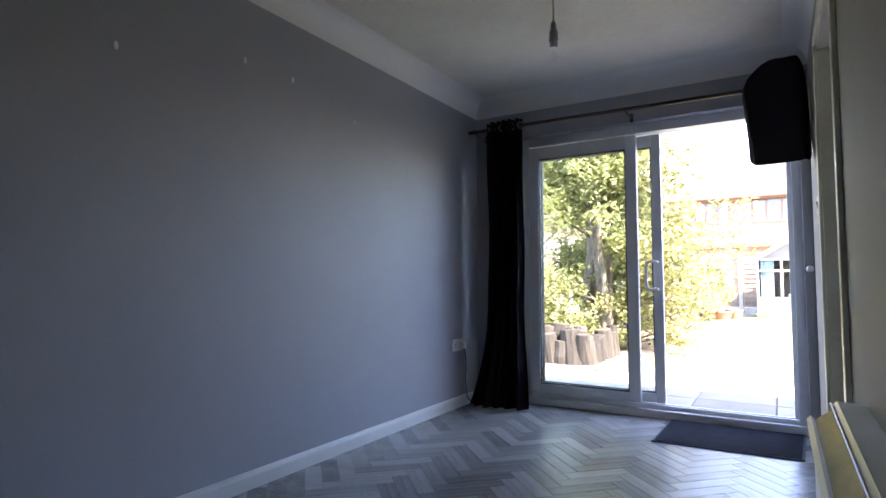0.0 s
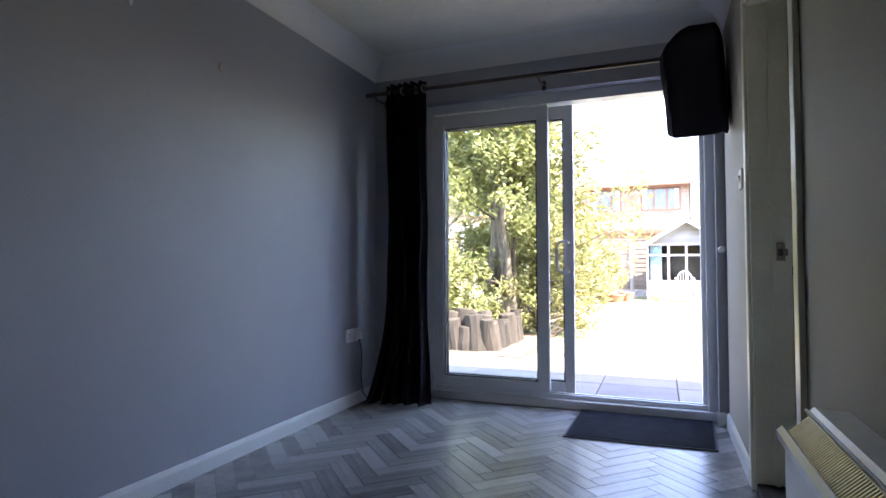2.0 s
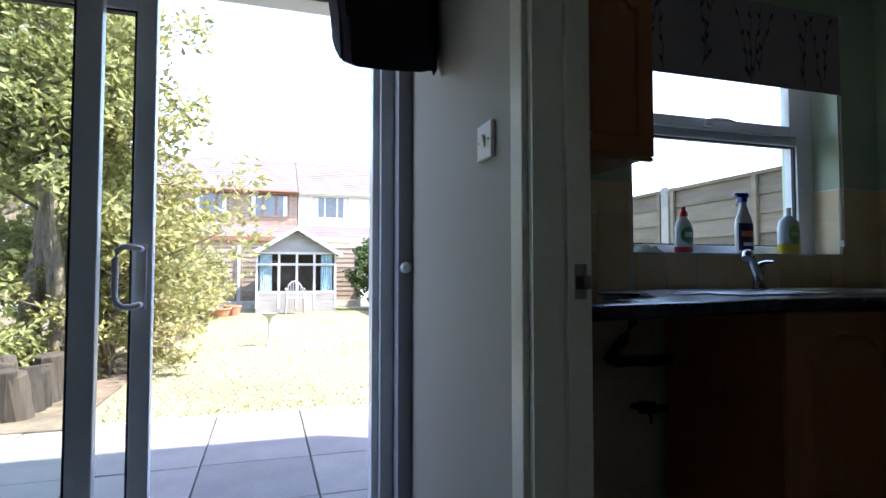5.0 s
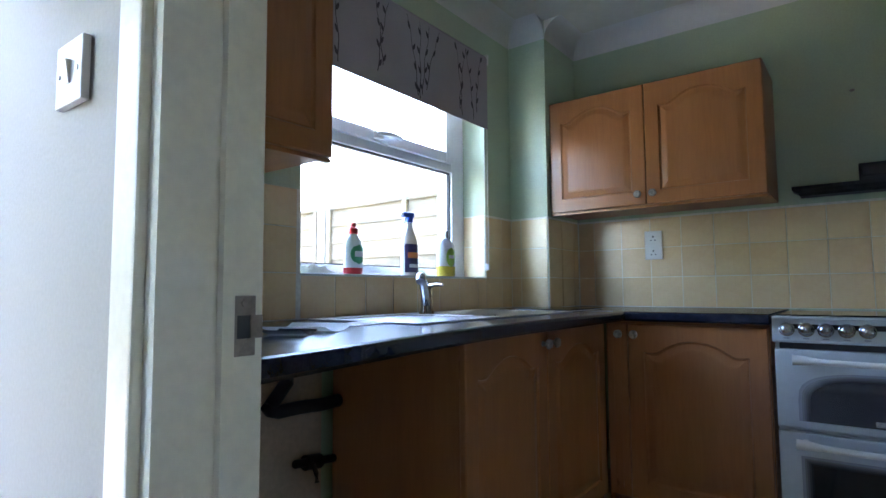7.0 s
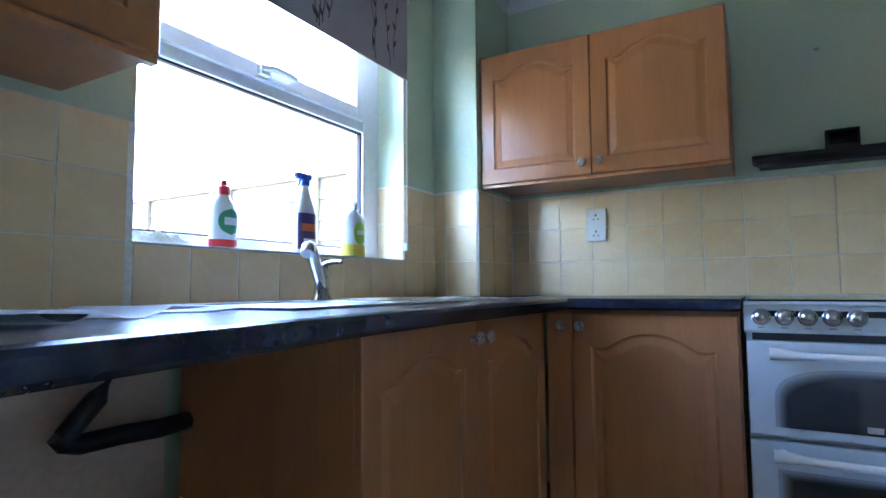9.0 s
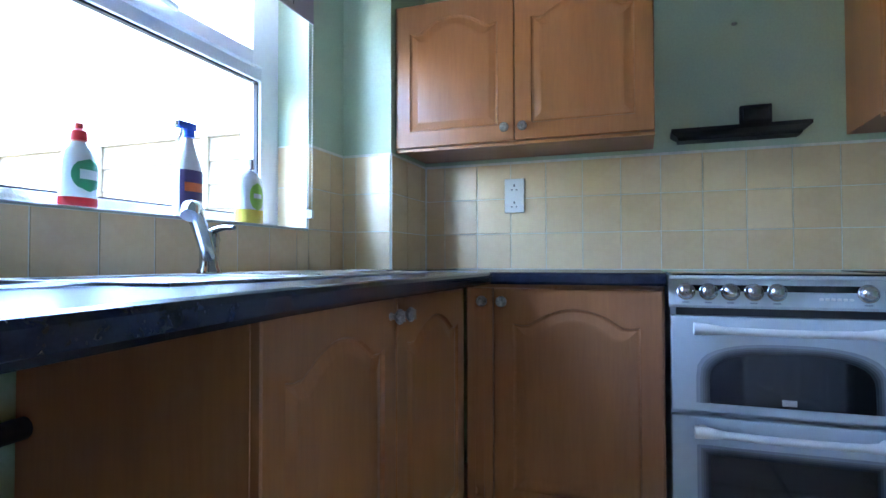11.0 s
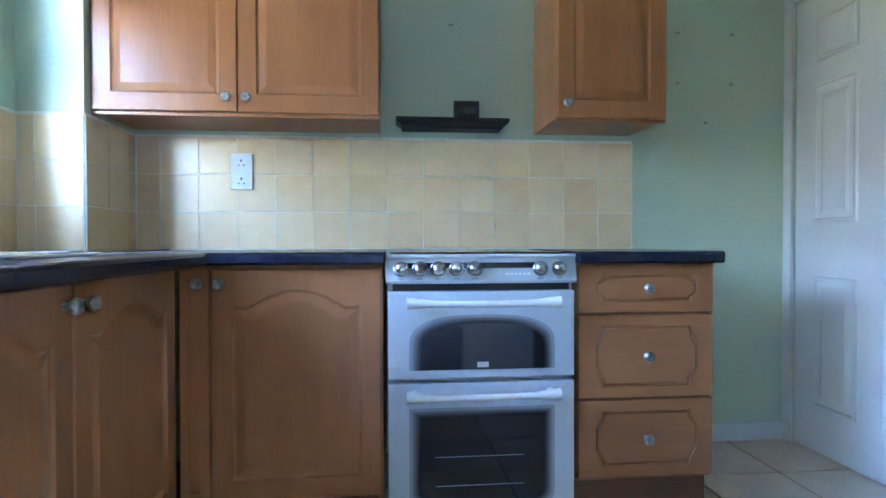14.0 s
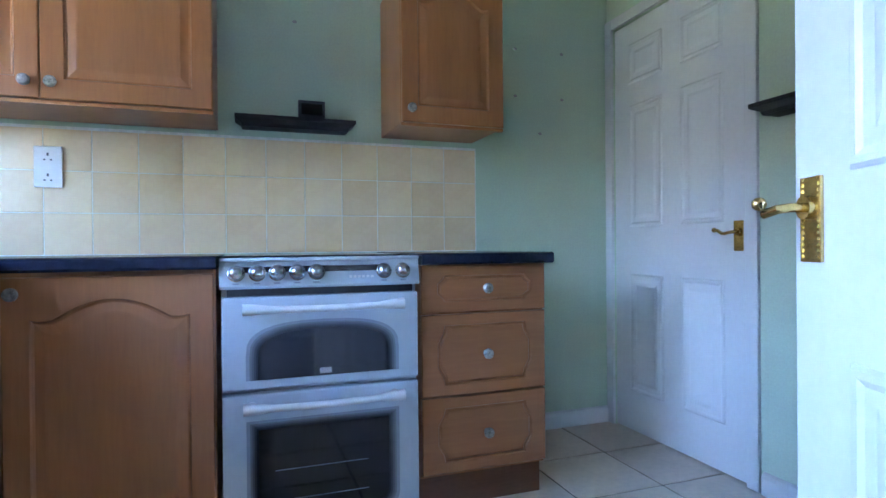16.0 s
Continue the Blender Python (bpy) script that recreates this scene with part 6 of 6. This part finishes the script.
# herringbone planks at 45 degrees
PL, PW = 0.32, 0.08
plank = piece_mesh("plank", PL - 0.0016, PW - 0.0016, 0.004, M_PLANK, 0.0008)
c45 = math.cos(radians(45))
far_v, far_f = [], []
count = 0
for a in range(-90, 90):
    for b in range(-18, 18):
        for kind in (0, 1):
            if kind == 0:
                u, v, turn = a * PW + b * 2 * PL + PL / 2, a * PW + PW / 2, 0
            else:
                u, v, turn = a * PW + b * 2 * PL + PL + PW / 2, a * PW + PW - PL / 2 + (PL - PW) - (PL - PW), 90
            if kind == 1:
                v = a * PW + PL / 2
                u = a * PW + b * 2 * PL - PW / 2
            x, y = -0.7 + c45 * (u - v), 2.2 + c45 * (u + v)
            ex = 0.5 * (PL + PW) * c45
            if x - 0 < LX - ex * 0.9 or x > RX + ex * 0.9 or y < BACK - 0.1 or y > 4.52 + 0.1:
                continue
            corners = []
            rot = radians(45 + turn)
            for sx_, sy_ in ((-1, -1), (1, -1), (1, 1), (-1, 1)):
                px, py = sx_ * (PL / 2 - 0.0008), sy_ * (PW / 2 - 0.0008)
                corners.append((x + px * math.cos(rot) - py * math.sin(rot), y + px * math.sin(rot) + py * math.cos(rot)))
            inside = all(LX < cx_ < RX and BACK < cy_ < 4.51 for cx_, cy_ in corners)
            if inside and y > 1.5:
                place("plank", plank, Matrix.Translation((x, y, -0.004)) @ Matrix.Rotation(rot, 4, 'Z'), floor_dining)
                count += 1
            else:
                # cut to the room
                poly = corners
                for axis, lim, sgn in ((0, LX, 1), (0, RX - 0.0005, -1), (1, BACK, 1), (1, 4.51, -1)):
                    out_ = []
                    for k in range(len(poly)):
                        p_, q_ = poly[k], poly[(k + 1) % len(poly)]
                        ip, iq = (p_[axis] - lim) * sgn >= 0, (q_[axis] - lim) * sgn >= 0
                        if ip:
                            out_.append(p_)
                        if ip != iq:
                            t = (lim - p_[axis]) / (q_[axis] - p_[axis])
                            out_.append((p_[0] + t * (q_[0] - p_[0]), p_[1] + t * (q_[1] - p_[1])))
                    poly = out_
                    if len(poly) < 3:
                        break
                if len(poly) >= 3:
                    i0 = len(far_v)
                    far_v += [(px, py, -0.0002) for px, py in poly]
                    far_f.append(tuple(range(i0, i0 + len(poly))))
me = bpy.data.meshes.new("cut_planks")
me.from_pydata(far_v, [], far_f)
me.materials.append(mat("grey_washed_wood_vinyl_cut", (0.28, 0.265, 0.25), 0.27, var=0.25, big=3, fine=18, bump=0.10, col2=(0.075, 0.068, 0.064), isle=0.5, stretch=(4, 4, 1)))
ob = new("cut_planks", me)
ob.parent = floor_dining
tagged(ob, "planks cut along the walls", kind="stuff")

# kitchen floor tiles
ft = piece_mesh("tile", 0.341, 0.341, 0.0045, M_FTILE, 0.0015)
for i in range(-7, 2):
    for j in range(-2, 9):
        x, y = 2.65 + (i + 0.5) * 0.35, 1.68 + (j + 0.5) * 0.35
        x0, x1, y0, y1 = max(x - 0.1705, KX0 + 0.006), min(x + 0.1705, KX1 - 0.001), max(y - 0.1705, KY0 - 0.05), min(y + 0.1705, KW - 0.001)
        if x1 - x0 < 0.03 or y1 - y0 < 0.03:
            continue
        whole = x1 - x0 > 0.340 and y1 - y0 > 0.340
        me = ft if whole else piece_mesh("tile", x1 - x0, y1 - y0, 0.0045, M_FTILE, 0.002)
        place("tile", me, Matrix.Translation(((x0 + x1) / 2, (y0 + y1) / 2, KF - 0.0045)), floor_kitchen)

# wall tiles, 150 mm
TS = 0.1515
full = piece_mesh("tile", TS - 0.0032, TS - 0.0032, 0.0017, M_TILE, 0.0009)
def wall_tiles(parent, m, u0, u1, v0, v1, skip=None):
    """Tiles on a plane: local x along it, local y up, local z out of the wall."""
    nu, nv = int((u1 - u0) / TS + 0.999), int((v1 - v0) / TS + 0.98)
    for a in range(nu):
        for b in range(nv):
            x0, x1 = u0 + a * TS, min(u0 + (a + 1) * TS, u1)
            y0, y1 = v0 + b * TS, min(v0 + (b + 1) * TS, v1)
            if x1 - x0 < 0.02 or y1 - y0 < 0.02:
                continue
            me = full if (x1 - x0 > TS - 0.002 and y1 - y0 > TS - 0.002) else piece_mesh("tile", x1 - x0 - 0.0032, y1 - y0 - 0.0032, 0.0017, M_TILE, 0.0009)
            tilt_ = pose(0, 0, 0, random.uniform(-0.12, 0.12), random.uniform(-0.12, 0.12), 0)
            place("tile", me, m @ Matrix.Translation(((x0 + x1) / 2, (y0 + y1) / 2, 0)) @ tilt_, parent)


EAST = Matrix(((0, 0, -1, KX1 - 0.003), (1, 0, 0, 0), (0, 1, 0, 0), (0, 0, 0, 1)))
wall_tiles(bed_e, EAST, 2.118, 4.176, TOP + 0.002, TOP + 0.002 + 3 * TS)
PIL = Matrix(((0, 0, -1, 2.6265), (1, 0, 0, 0), (0, 1, 0, 0), (0, 0, 0, 1)))
wall_tiles(bed_p, PIL, 4.187, KW - 0.004, TOP + 0.002, TOP + 0.002 + 3 * TS)
RET = Matrix(((1, 0, 0, 0), (0, 0, -1, 4.1815), (0, 1, 0, 0), (0, 0, 0, 1)))
wall_tiles(bed_q, RET, 2.632, KX1 - 0.008, TOP + 0.002, TOP + 0.002 + 3 * TS)
NORTH = Matrix(((1, 0, 0, 0), (0, 0, -1, KW - 0.003), (0, 1, 0, 0), (0, 0, 0, 1)))
wall_tiles(bed_n, NORTH, KX0 + 0.01, WX0 - 0.001, TOP + 0.002, 1.33)
wall_tiles(bed_n, NORTH, WX0, WX1, TOP + 0.002, WZ0 - 0.002)
wall_tiles(bed_n, NORTH, WX1, 2.624, TOP + 0.002, TOP + 0.002 + 3 * TS)
REV = Matrix(((0, 0, -1, WX1 - 0.003), (1, 0, 0, 0), (0, 1, 0, 0), (0, 0, 0, 1)))
wall_tiles(bed_r, REV, KW + 0.001, WY0 - 0.002, WZ0 + 0.008, 1.36)

# paving slabs
slab = piece_mesh("slab", 0.592, 0.592, 0.03, M_SLAB, 0.005)
for i in range(16):
    for j in range(4):
        x, y = -6.2 + i * 0.6 + 0.0, OUT + 0.31 + j * 0.6
        if x > 3.2 or y > 7.0:
            continue
        place("slab", slab, Matrix.Translation((x, y, GZ - 0.02 + random.uniform(-0.002, 0.003))) @ pose(0, 0, 0, random.uniform(-0.3, 0.3), random.uniform(-0.3, 0.3), 0), patio_bed)
